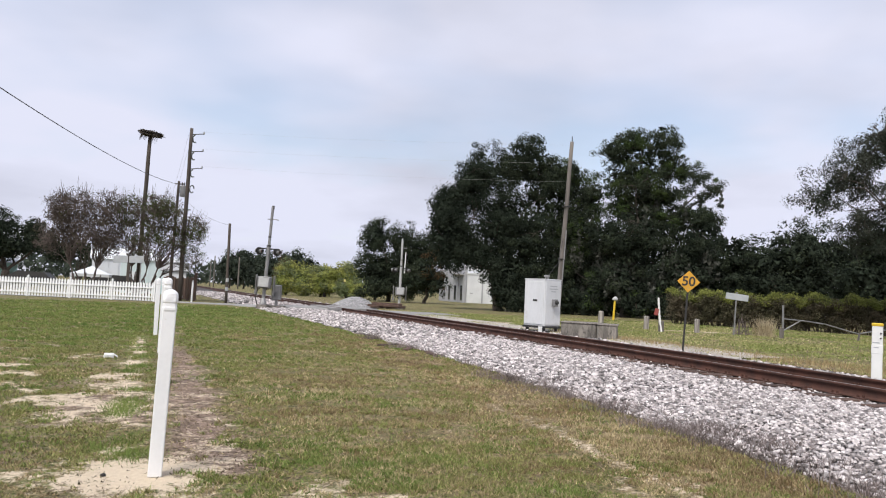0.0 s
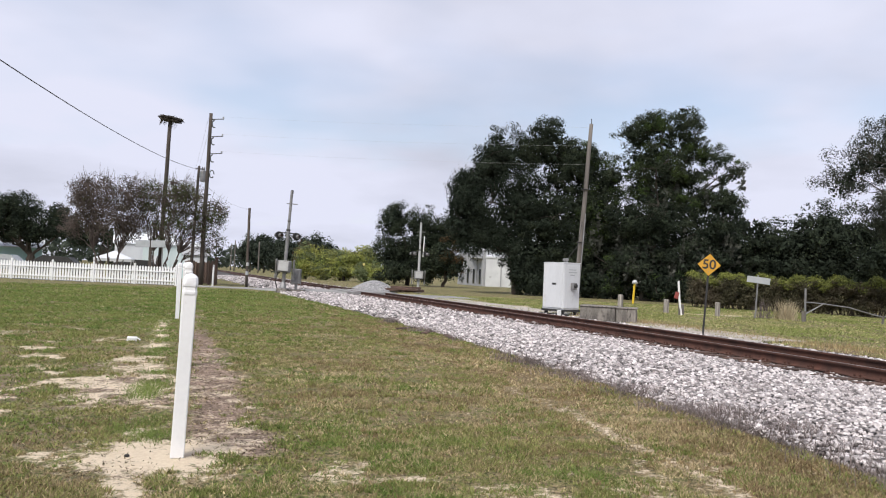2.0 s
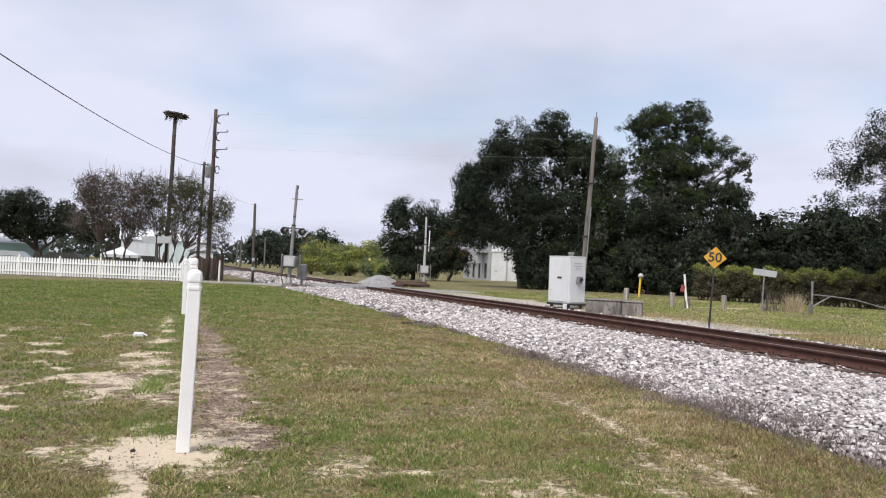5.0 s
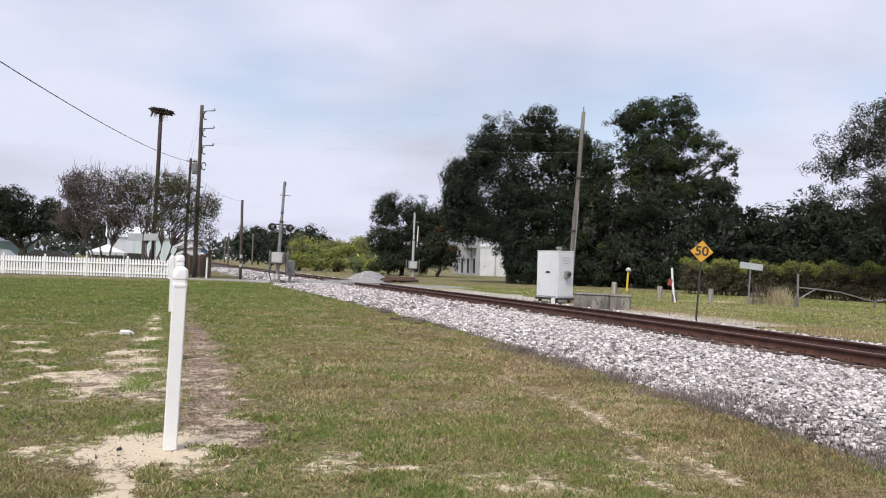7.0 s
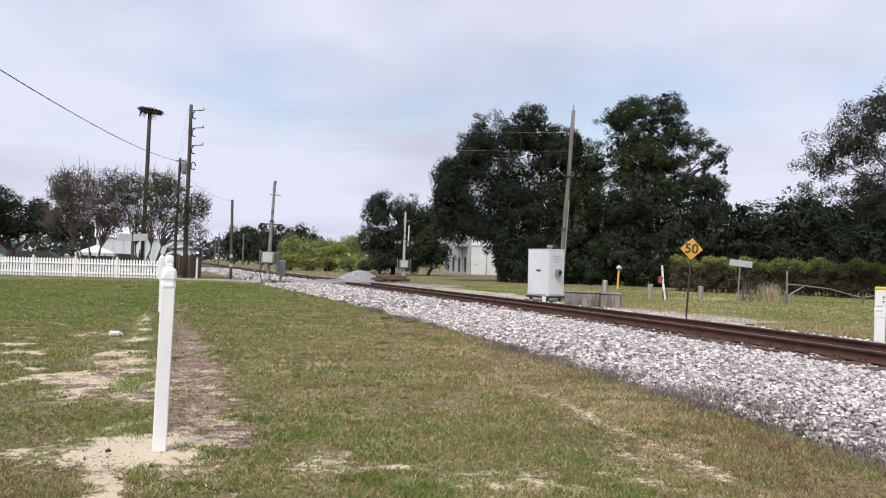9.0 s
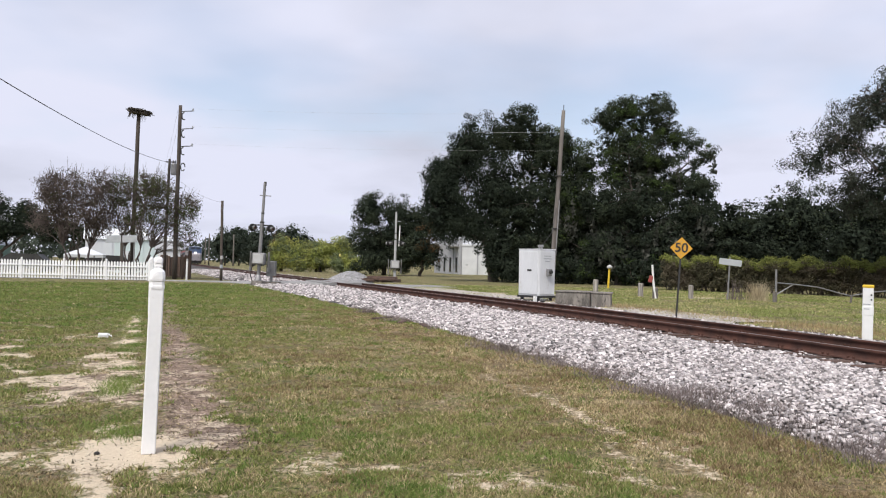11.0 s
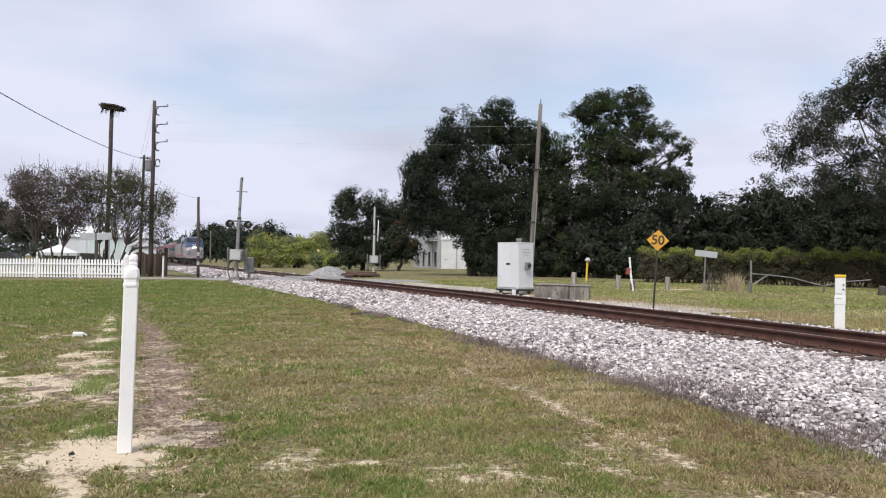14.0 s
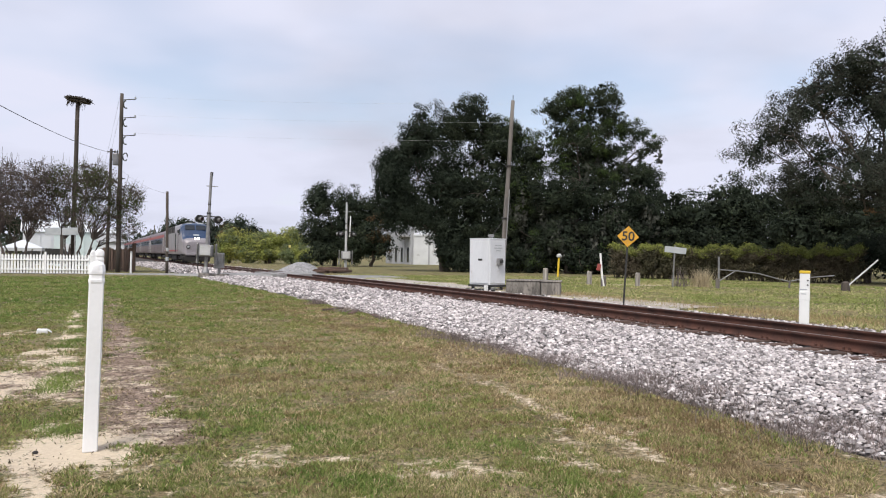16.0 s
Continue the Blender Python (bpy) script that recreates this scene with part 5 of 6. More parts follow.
def locomotive():
    t = thing("locomotive", "silver diesel locomotive with a dark blue cab and lit headlights", "locomotive")
    st = [(0.0, 1.02, 1.05, 2.30), (0.12, 1.22, 0.98, 2.52), (0.45, 1.38, 0.95, 2.72), (0.95, 1.46, 0.95, 2.92), (1.25, 1.48, 0.95, 3.35), (1.62, 1.50, 0.95, 3.86), (1.95, 1.51, 0.95, 4.20), (2.6, 1.52, 0.95, 4.36), (4.2, 1.52, 0.95, 4.40), (20.4, 1.52, 0.95, 4.40), (20.9, 1.45, 0.95, 4.30)]
    bm = loft(st)
    body = part("body", bm, SILVER, t)
    body.data.materials.append(BLUE)
    for p in body.data.polygons:
        c = p.center
        if 0.3 < c.y < 3.2 and c.z > 2.55 and (abs(p.normal.x) < 0.8 or c.z > 3.3):
            p.material_index = 1
    # windscreen, side glass, emblem, lamps
    for sx in (-1, 1):
        ws = part("windscreen", boxm((0.98, 0.03, 0.62), (0, 0, 0), bevel=0.01), GLASS, t, "dark sloping windscreen")
        ws.matrix_local = pose(sx * 0.56, 1.56, 3.84, -38, 0, 0)
        part("number_board", boxm((0.55, 0.03, 0.16), (sx * 0.55, 2.16, 4.30), turn=(-55, 0, 0)), SIGNGREY, t, "plain pale number board")
        part("cab_window", boxm((0.03, 0.85, 0.6), (sx * 1.512, 2.7, 3.35), bevel=0.008), GLASS, t)
        part("cab_door", boxm((0.03, 0.62, 1.9), (sx * 1.525, 3.7, 2.3), bevel=0.008), STEEL, t)
        ditch = part("ditch_light", turned([(0.2, 0), (0.2, 0.06)], 16), UNDER, t)
        ditch.matrix_local = pose(sx * 0.86, 0.02, 1.75, 90, 0, 0)
        part("lens", turned([(0.13, 0.061), (0.10, 0.09)], 16), SIGNGREY, ditch, "unlit grey lens")
        part("side_stripe", boxm((0.012, 15.5, 0.16), (sx * 1.528, 11.9, 1.35)), TRAINRED, t, "red stripe")
        part("side_door", boxm((0.02, 0.8, 2.1), (sx * 1.527, 6.4, 2.2), bevel=0.006), GLASS, t, "dark side doorway")
        for k in range(6):
            part("grille", boxm((0.03, 1.5, 0.75), (sx * 1.525, 8.2 + 2.0 * k, 3.75), bevel=0.01), UNDER, t)
        part("handrail", tubem([(sx * 1.56, 4.15, 1.1), (sx * 1.6, 4.15, 2.2), (sx * 1.56, 4.15, 2.9)], 0.018, 6), ALU, t)
        part("step_well", boxm((0.12, 0.7, 0.6), (sx * 1.42, 1.2, 0.72), bevel=0.02), UNDER, t)
        part("mirror", boxm((0.2, 0.05, 0.3), (sx * 1.66, 2.2, 3.4), bevel=0.02), BLACK, t)
    part("emblem", boxm((0.6, 0.012, 0.2), (0, 0.80, 3.02), turn=(-48, 0, 0)), SIGNGREY, t, "pale chevron-like mark on the nose")
    head = part("headlight", boxm((0.62, 0.12, 0.3), (0, 0.30, 2.62), bevel=0.05), BLACK, t)
    for sx in (-0.15, 0.15):
        ln = part("lit_lens", turned([(0.12, 0), (0.09, 0.03)], 16), LAMPGLOW, head, "lit white lens")
        ln.matrix_local = pose(sx, 0.24, 2.62, 90, 0, 0)
    part("pilot", boxm((2.7, 0.5, 0.65), (0, 0.28, 0.52), bevel=0.12, taper=1.05), UNDER, t, "dark pilot plough")
    part("anticlimber", boxm((2.3, 0.22, 0.3), (0, 0.02, 0.98), bevel=0.05), SILVER, t)
    part("coupler", boxm((0.3, 0.6, 0.28), (0, -0.22, 0.84), bevel=0.06), UNDER, t)
    part("air_hose", tubem([(0.4, -0.02, 0.9), (0.45, -0.15, 0.6), (0.35, -0.1, 0.4)], 0.03, 6), BLACK, t)
    part("fuel_tank", boxm((2.5, 5.2, 0.75), (0, 10.6, 0.62), bevel=0.1), UNDER, t)
    part("underframe", boxm((2.6, 20.0, 0.18), (0, 10.6, 0.98)), UNDER, t)
    for y in (4.2, 16.8):
        bogie(t, y)
    part("exhaust_stack", boxm((0.9, 1.2, 0.16), (0, 10.5, 4.42), bevel=0.03), UNDER, t)
    part("roof_fan", turned([(0.65, 0), (0.65, 0.1), (0.5, 0.14)], 20), UNDER, t).location = (0, 17.5, 4.38)
    part("horn", boxm((0.5, 0.4, 0.18), (0, 4.0, 4.45), bevel=0.04), BLACK, t)
    return t


def coach_master():
    t = thing("passenger_coach", "fluted stainless passenger coach with dark windows and red stripe", "railway coach", group="passenger coaches")
    L = 25.9
    part("body", loft([(0.0, 1.42, 1.0, 4.0), (0.12, 1.5, 0.98, 4.12), (L - 0.12, 1.5, 0.98, 4.12), (L, 1.42, 1.0, 4.0)]), STEEL, t)
    for sx in (-1, 1):
        part("window_band", boxm((0.02, L - 4.4, 0.78), (sx * 1.502, L / 2, 2.62), bevel=0.004), BLUE, t, "dark blue window band")
        for k in range(11):
            part("window", boxm((0.02, 1.25, 0.55), (sx * 1.512, 3.6 + 1.87 * k, 2.62), bevel=0.006), GLASS, t)
        part("stripe", boxm((0.014, L - 0.4, 0.36), (sx * 1.504, L / 2, 3.28)), TRAINRED, t, "red stripe")
        for k in range(5):
            part("flute", boxm((0.025, L - 0.5, 0.05), (sx * 1.505, L / 2, 1.2 + 0.18 * k), bevel=0.01), STEEL, t)
        for y in (1.1, L - 1.1):
            part("door", boxm((0.02, 0.85, 2.0), (sx * 1.506, y, 2.1), bevel=0.006), ALU, t)
    for y in (3.4, L - 3.4):
        bogie(t, y, 2.6)
    part("equipment_box", boxm((2.3, 8.0, 0.5), (0, L / 2, 0.75), bevel=0.05), UNDER, t)
    part("vestibule", boxm((1.0, 0.5, 2.3), (0, -0.2, 2.2), bevel=0.05), UNDER, t)
    return t, L


LOCO = locomotive()
COACH, COACH_LEN = coach_master()
S_FRONT, SPEED = s_of(78.6), 20.7
TRAIN = [(LOCO, 0.0, 20.9)]
for _k in range(6):
    _c = COACH if _k == 0 else copy_thing(COACH, Matrix.Identity(4))
    TRAIN.append((_c, 21.7 + _k * (COACH_LEN + 0.7), COACH_LEN))

# ---- trees ----
def leaf_cards(centres, radii, counts, size, flat=0.75, droop=0.0):
    """Folded leaf sprays round cluster centres: verts and faces."""
    idx = np.repeat(np.arange(len(centres)), counts)
    n = len(idx)
    d = rng.normal(0, 1, (n, 3))
    d /= np.linalg.norm(d, axis=1, keepdims=True)
    r = radii[idx] * rng.uniform(0.15, 1.0, n) ** 0.6
    p = centres[idx] + d * r[:, None] * np.array([1, 1, flat])
    k = d + rng.normal(0, 0.42, (n, 3)) + np.array([0, 0, 0.25])
    k /= np.linalg.norm(k, axis=1, keepdims=True)
    u = np.cross(k, rng.normal(0, 1, (n, 3))) + np.array([0, 0, -0.4 * droop])
    u /= np.linalg.norm(u, axis=1, keepdims=True) + 1e-9
    w = np.cross(k, u)
    s = size * rng.uniform(0.55, 1.35, n)[:, None]
    v = np.stack([p - u * s * 0.55 - w * s * 0.12, p + w * s * 0.36 + k * s * 0.08, p + u * s * 0.6 - w * s * 0.2], 1)
    f = np.arange(3 * n).reshape(-1, 3)
    return v.reshape(-1, 3), f


def lobe_points(lobes, count, shell=0.55):
    """Cluster centres inside a union of ellipsoids, more of them towards the outside."""
    lobes = np.array(lobes, float)
    vol = lobes[:, 3] * lobes[:, 4] * lobes[:, 5]
    pick = rng.choice(len(lobes), count, p=vol ** 0.8 / (vol ** 0.8).sum())
    d = rng.normal(0, 1, (count, 3))
    d /= np.linalg.norm(d, axis=1, keepdims=True)
    r = rng.uniform(0, 1, count) ** shell
    return lobes[pick, :3] + d * r[:, None] * lobes[pick, 3:6]


def limb(bm, a, b, r0, r1, wobble=0.25, seg=6, rise=0.0):
    a, b = Vector(a), Vector(b)
    ln = (b - a).length
    n = 5
    pts = []
    for k in range(n + 1):
        f = k / n
        q = a.lerp(b, f) + Vector((0, 0, rise * ln * math.sin(math.pi * f)))
        if 0 < k < n:
            q += Vector(rng.normal(0, wobble * ln / 14, 3))
        pts.append(q)
    tube(bm, pts, [r0 + (r1 - r0) * (k / n) for k in range(n + 1)], seg, caps=False)
    return pts


def tree(name, base, lobes, label, leaf=None, bark=None, clusters=150, per=90, size=0.24, radius=0.75, trunk=0.35, fork=0.35, limbs=9, twigs=60, category="tree", stems=1, shell=0.5, flat=0.75, droop=0.2, second=None, share=0.0, moss=0, group="", core=0, bough=0.34):
    """A tapered trunk, limbs to the crown's lobes, and a crown of leaf sprays in uneven clusters. Lobes are in world metres."""
    t = thing(name, label, category, pose(*base), group=group)
    off = np.array(base, float)
    lob = [(l[0] - off[0], l[1] - off[1], l[2] - off[2], l[3], l[4], l[5]) for l in lobes]
    c = lobe_points(lob, clusters, shell)
    c[:, 2] = np.maximum(c[:, 2], 0.25)
    top = max(l[2] for l in lob)
    bm = bmesh.new()
    tips = []
    for s in range(stems):
        a = 6.283 * s / stems + 0.4
        sp = 0.0 if stems == 1 else 0.22
        foot = Vector((sp * math.cos(a), sp * math.sin(a), -0.25))
        head = Vector((np.mean([l[0] for l in lob]) * 0.35 + sp * 4.0 * math.cos(a), sp * 4.0 * math.sin(a), top * fork + 0.3 * rng.uniform(-1, 1)))
        limb(bm, foot, head, trunk * (1.25 if stems == 1 else 1.0), trunk * 0.7, 0.35, 9)
        tips.append(head)
    order = rng.permutation(len(c))
    mains = []
    for k in order[:limbs]:
        st = min(tips, key=lambda h: (Vector(c[k]) - h).length)
        pts = limb(bm, st, Vector(c[k]), trunk * (bough if stems == 1 else 0.5), trunk * 0.07, 0.8, 6, rise=0.06)
        mains += pts[1:]
    for k in order[limbs:limbs + twigs]:
        q = Vector(c[k])
        st = min(mains, key=lambda h: (q - h).length) if mains else tips[0]
        limb(bm, st, q, trunk * (0.10 if stems == 1 else 0.30), 0.010, 0.7, 4)
    if stems > 1:
        high = c[np.argsort(c[:, 2])[-len(c) // 2:]]
        for k in range(170):
            q = Vector(high[rng.integers(0, len(high))])
            out = Vector((q.x, q.y, 0)) * 0.10
            limb(bm, q, q + Vector((rng.normal(0, 0.16), rng.normal(0, 0.16), rng.uniform(0.35, 0.95))) + out, 0.014, 0.006, 0.3, 4)
    part("trunk", bm, bark or BARK, t, "forked bare trunk and limbs")
    rad = radius * rng.uniform(0.55, 1.35, clusters)
    cnt = np.maximum(3, (per * rng.uniform(0.4, 1.4, clusters) * (rad / radius) ** 1.5).astype(int))
    cut = rng.uniform(0, 1, clusters) < share
    for sel, mt in ((~cut, leaf or OAKLEAF), (cut, second)):
        if mt is not None and sel.any():
            v, f = leaf_cards(c[sel], rad[sel], cnt[sel], size, flat, droop)
            mesh_from("crown", v, f, mt, t)
    # big cards in the darkest leaf tone: the crown's inner shade put into colour
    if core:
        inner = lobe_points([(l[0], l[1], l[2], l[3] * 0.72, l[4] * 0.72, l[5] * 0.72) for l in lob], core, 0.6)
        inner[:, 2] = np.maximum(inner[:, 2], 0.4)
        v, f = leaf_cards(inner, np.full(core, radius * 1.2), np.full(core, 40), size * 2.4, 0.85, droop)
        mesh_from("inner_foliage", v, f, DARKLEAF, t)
    if moss:
        low = c[np.argsort(c[:, 2])[: clusters // 2]]
        mc = low[rng.integers(0, len(low), moss)] + rng.normal(0, 0.4, (moss, 3))
        mc = np.repeat(mc, 12, 0) + np.stack([rng.normal(0, 0.10, moss * 12), rng.normal(0, 0.10, moss * 12), -rng.uniform(0, 1.5, moss * 12)], -1)
        mc[:, 2] = np.maximum(mc[:, 2], 0.4)
        v, f = leaf_cards(mc, np.full(len(mc), 0.12), np.full(len(mc), 3), 0.34, 1.0, 2.5)
        mesh_from("hanging_moss", v, f, MOSS, t)["label"] = "grey moss hanging in strands"
    return t


G = FAR_GROUND
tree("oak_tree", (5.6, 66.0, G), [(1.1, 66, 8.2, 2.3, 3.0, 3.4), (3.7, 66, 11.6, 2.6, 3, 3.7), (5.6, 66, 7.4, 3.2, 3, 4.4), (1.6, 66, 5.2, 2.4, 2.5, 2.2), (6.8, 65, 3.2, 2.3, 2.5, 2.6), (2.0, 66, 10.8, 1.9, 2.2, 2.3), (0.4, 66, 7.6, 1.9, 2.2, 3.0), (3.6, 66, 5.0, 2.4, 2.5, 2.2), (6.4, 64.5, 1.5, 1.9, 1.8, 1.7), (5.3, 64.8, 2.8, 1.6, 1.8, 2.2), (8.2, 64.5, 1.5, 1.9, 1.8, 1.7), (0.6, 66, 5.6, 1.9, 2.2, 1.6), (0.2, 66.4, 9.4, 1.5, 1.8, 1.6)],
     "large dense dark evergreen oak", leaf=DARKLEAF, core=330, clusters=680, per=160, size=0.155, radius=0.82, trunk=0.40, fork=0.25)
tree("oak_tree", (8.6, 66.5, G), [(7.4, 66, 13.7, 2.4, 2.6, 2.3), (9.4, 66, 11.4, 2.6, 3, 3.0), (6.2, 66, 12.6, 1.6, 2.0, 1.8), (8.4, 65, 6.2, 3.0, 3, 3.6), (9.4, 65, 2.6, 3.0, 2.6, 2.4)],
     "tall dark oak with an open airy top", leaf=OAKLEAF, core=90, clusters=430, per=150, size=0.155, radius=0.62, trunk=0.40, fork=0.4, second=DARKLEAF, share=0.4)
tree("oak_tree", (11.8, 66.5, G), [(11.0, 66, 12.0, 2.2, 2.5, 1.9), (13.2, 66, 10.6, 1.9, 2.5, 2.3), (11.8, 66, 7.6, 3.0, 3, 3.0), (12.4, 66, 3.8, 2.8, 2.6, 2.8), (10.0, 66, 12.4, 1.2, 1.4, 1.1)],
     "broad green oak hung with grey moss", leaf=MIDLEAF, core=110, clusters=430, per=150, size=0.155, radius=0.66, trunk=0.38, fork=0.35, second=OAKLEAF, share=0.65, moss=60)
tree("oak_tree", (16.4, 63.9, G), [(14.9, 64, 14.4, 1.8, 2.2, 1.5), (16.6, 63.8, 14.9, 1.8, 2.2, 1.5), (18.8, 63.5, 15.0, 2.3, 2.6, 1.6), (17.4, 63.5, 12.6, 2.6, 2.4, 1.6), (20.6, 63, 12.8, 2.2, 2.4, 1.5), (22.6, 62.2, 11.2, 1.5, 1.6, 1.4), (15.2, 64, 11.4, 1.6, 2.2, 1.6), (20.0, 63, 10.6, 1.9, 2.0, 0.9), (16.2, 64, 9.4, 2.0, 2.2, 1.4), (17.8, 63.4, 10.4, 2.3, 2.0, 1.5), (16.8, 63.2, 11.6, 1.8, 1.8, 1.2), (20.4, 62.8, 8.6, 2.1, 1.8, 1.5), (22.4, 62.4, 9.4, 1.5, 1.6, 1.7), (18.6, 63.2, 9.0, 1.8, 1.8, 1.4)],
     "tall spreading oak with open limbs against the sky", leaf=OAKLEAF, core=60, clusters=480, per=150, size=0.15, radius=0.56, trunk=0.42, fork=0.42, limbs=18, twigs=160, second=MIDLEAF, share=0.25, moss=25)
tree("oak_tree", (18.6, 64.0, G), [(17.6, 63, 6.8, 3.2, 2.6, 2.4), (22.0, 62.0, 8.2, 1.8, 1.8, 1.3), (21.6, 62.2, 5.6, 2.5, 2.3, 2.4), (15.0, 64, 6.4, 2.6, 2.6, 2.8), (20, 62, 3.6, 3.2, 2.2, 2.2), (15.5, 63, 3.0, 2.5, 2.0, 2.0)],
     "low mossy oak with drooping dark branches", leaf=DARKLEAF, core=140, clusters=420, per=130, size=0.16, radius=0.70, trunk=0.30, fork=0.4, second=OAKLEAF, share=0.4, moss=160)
tree("live_oak", (29.6, 39.6, G), [(22.2, 42.6, 7.8, 1.9, 1.8, 1.0), (24.0, 42.0, 9.0, 2.1, 2.2, 1.3), (25.6, 41.2, 10.6, 2.1, 2.2, 1.4), (27.4, 40.2, 12.4, 2.4, 2.6, 1.6), (30.2, 38.6, 13.6, 2.8, 3, 1.8), (25.8, 41.4, 7.8, 2.6, 2.4, 1.2), (28.6, 40.0, 9.8, 2.8, 3.0, 1.8), (33, 37.5, 10.5, 3, 3, 2.4), (24.6, 42.0, 6.4, 2.0, 1.8, 0.9), (28.0, 40.4, 7.2, 2.4, 2.4, 1.2), (24.2, 41.6, 10.3, 1.5, 2.0, 1.4), (26.3, 40.6, 12.2, 1.9, 2.2, 1.4), (22.2, 42.3, 8.9, 1.3, 1.6, 1.0), (25.6, 42.2, 5.6, 2.6, 2.0, 1.2), (28.8, 41.5, 5.2, 2.6, 2.0, 1.8), (31.0, 41.0, 3.4, 2.4, 1.8, 2.4), (29.0, 40.6, 11.0, 3.0, 2.5, 2.2), (30.4, 40.0, 7.6, 3.0, 2.5, 2.4), (27.0, 38.9, 5.8, 2.2, 1.4, 1.7), (29.6, 38.3, 4.8, 2.4, 1.4, 2.4)],
     "wide grey-green live oak with long open limbs", leaf=LIVEOAK, core=120, clusters=1150, per=125, size=0.11, radius=0.55, trunk=0.34, fork=0.30, limbs=34, twigs=420, second=BROWNLEAF, share=0.02, shell=0.46, bough=0.26)
tree("oak_tree", (-6.2, 90.0, G), [(-8.0, 90, 7.6, 2.1, 2.4, 2.7), (-4.4, 90, 7.4, 2.7, 2.6, 2.5), (-7.6, 90, 4.0, 2.8, 2.5, 2.8), (-4.2, 90, 3.8, 3.0, 2.6, 3.0), (-1.8, 90, 6.0, 1.9, 2.0, 2.6), (-7.4, 89, 1.6, 2.9, 2, 1.6), (-3.6, 89, 1.6, 2.6, 2, 1.6)],
     "dark oak standing at the edge of the grass", leaf=OAKLEAF, core=110, clusters=520, per=110, size=0.19, radius=0.78, trunk=0.26, second=DARKLEAF, share=0.4)
tree("brown_shrub_tree", (-1.6, 88.5, G), [(-1.6, 88, 3.6, 2.1, 2.0, 2.2), (-3.4, 88, 2.8, 1.6, 1.6, 2.2), (-0.2, 88, 2.4, 1.4, 1.5, 1.8), (0.4, 89, 6.4, 2.2, 2.0, 2.2), (1.8, 90, 7.2, 2.0, 2.0, 2.2)],
     "low brownish shrub tree", leaf=OAKLEAF, core=50, clusters=230, per=80, size=0.20, radius=0.7, trunk=0.2, second=BROWNLEAF, share=0.22)


def row_of_trees(name, label, line, height, count, leaf, size, radius, group, second=None, share=0.0, spread=1.0, per=60, clusters=90, foot=0.25, hearts=True):
    (x0, y0), (x1, y1) = line
    for k in range(count):
        f = (k + 0.5) / count
        x, y = x0 + (x1 - x0) * f + rng.normal(0, 0.5), y0 + (y1 - y0) * f + rng.normal(0, 1.0)
        h = height * rng.uniform(0.85, 1.1)
        w = spread * math.hypot(x1 - x0, y1 - y0) / count * 0.75
        lobes = [(x, y, h * 0.66, w, w, h * 0.30), (x - w * 0.45, y, h * 0.4, w * 0.8, w * 0.8, h * 0.32), (x + w * 0.5, y, h * 0.45, w * 0.8, w * 0.8, h * 0.34), (x, y - 0.4, h * foot, w * 1.05, w * 0.7, h * foot)]
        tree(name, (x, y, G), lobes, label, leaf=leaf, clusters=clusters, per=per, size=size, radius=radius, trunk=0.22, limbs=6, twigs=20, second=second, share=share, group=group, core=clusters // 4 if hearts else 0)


row_of_trees("shade_tree", "dark tree in the wood behind the hedge", ((22.5, 67), (40.5, 56)), 9.2, 7, DARKLEAF, 0.22, 0.85, "trees behind the hedge", OAKLEAF, 0.35, per=95)
row_of_trees("shade_tree", "dark tree in the wood behind the hedge", ((26, 77), (54, 58)), 9.8, 8, OAKLEAF, 0.25, 0.95, "trees behind the hedge", HAZEDLEAF, 0.2, per=95)
row_of_trees("shade_tree", "dark tree deep in the wood", ((10, 76), (27, 73)), 8.6, 6, DARKLEAF, 0.25, 0.95, "trees in the wood", clusters=80, per=90)
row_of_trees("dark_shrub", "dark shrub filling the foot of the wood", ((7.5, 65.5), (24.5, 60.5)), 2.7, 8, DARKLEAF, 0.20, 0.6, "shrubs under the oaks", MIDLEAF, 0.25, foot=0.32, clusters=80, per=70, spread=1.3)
row_of_trees("leafy_bush", "yellow-green overgrown bush beside the grass", ((-23.5, 107), (-12.5, 106)), 5.2, 5, SAGELEAF, 0.26, 1.0, "bushes past the crossing", YELLEAF, 0.5, foot=0.3, per=110, hearts=False)
row_of_trees("leafy_bush", "green bush at the foot of the trees", ((-14, 103), (-8, 99)), 2.6, 3, SAGELEAF, 0.22, 0.6, "bushes past the crossing", YELLEAF, 0.4, foot=0.3, clusters=60, per=90, hearts=False)
row_of_trees("dark_shrub", "dark shrub past the end of the hedge", ((30.6, 45.6), (38.0, 42.5)), 3.6, 3, DARKLEAF, 0.13, 0.6, "shrubs past the hedge", OAKLEAF, 0.4, foot=0.32, clusters=80, per=80, spread=1.2)
row_of_trees("distant_tree", "distant dark tree along the line", ((-58, 196), (-34, 202)), 10.6, 7, HAZEDLEAF, 0.5, 1.7, "distant trees", clusters=80, per=60, foot=0.4)
tree("bare_brown_tree", (-29.5, 140.0, G), [(-29.5, 140, 4.4, 2.2, 2, 2.6), (-29.5, 140, 2.2, 2.0, 2, 1.8)], "rust-brown tree among the bushes", leaf=BROWNLEAF, clusters=60, per=45, size=0.45, radius=0.8, trunk=0.2)
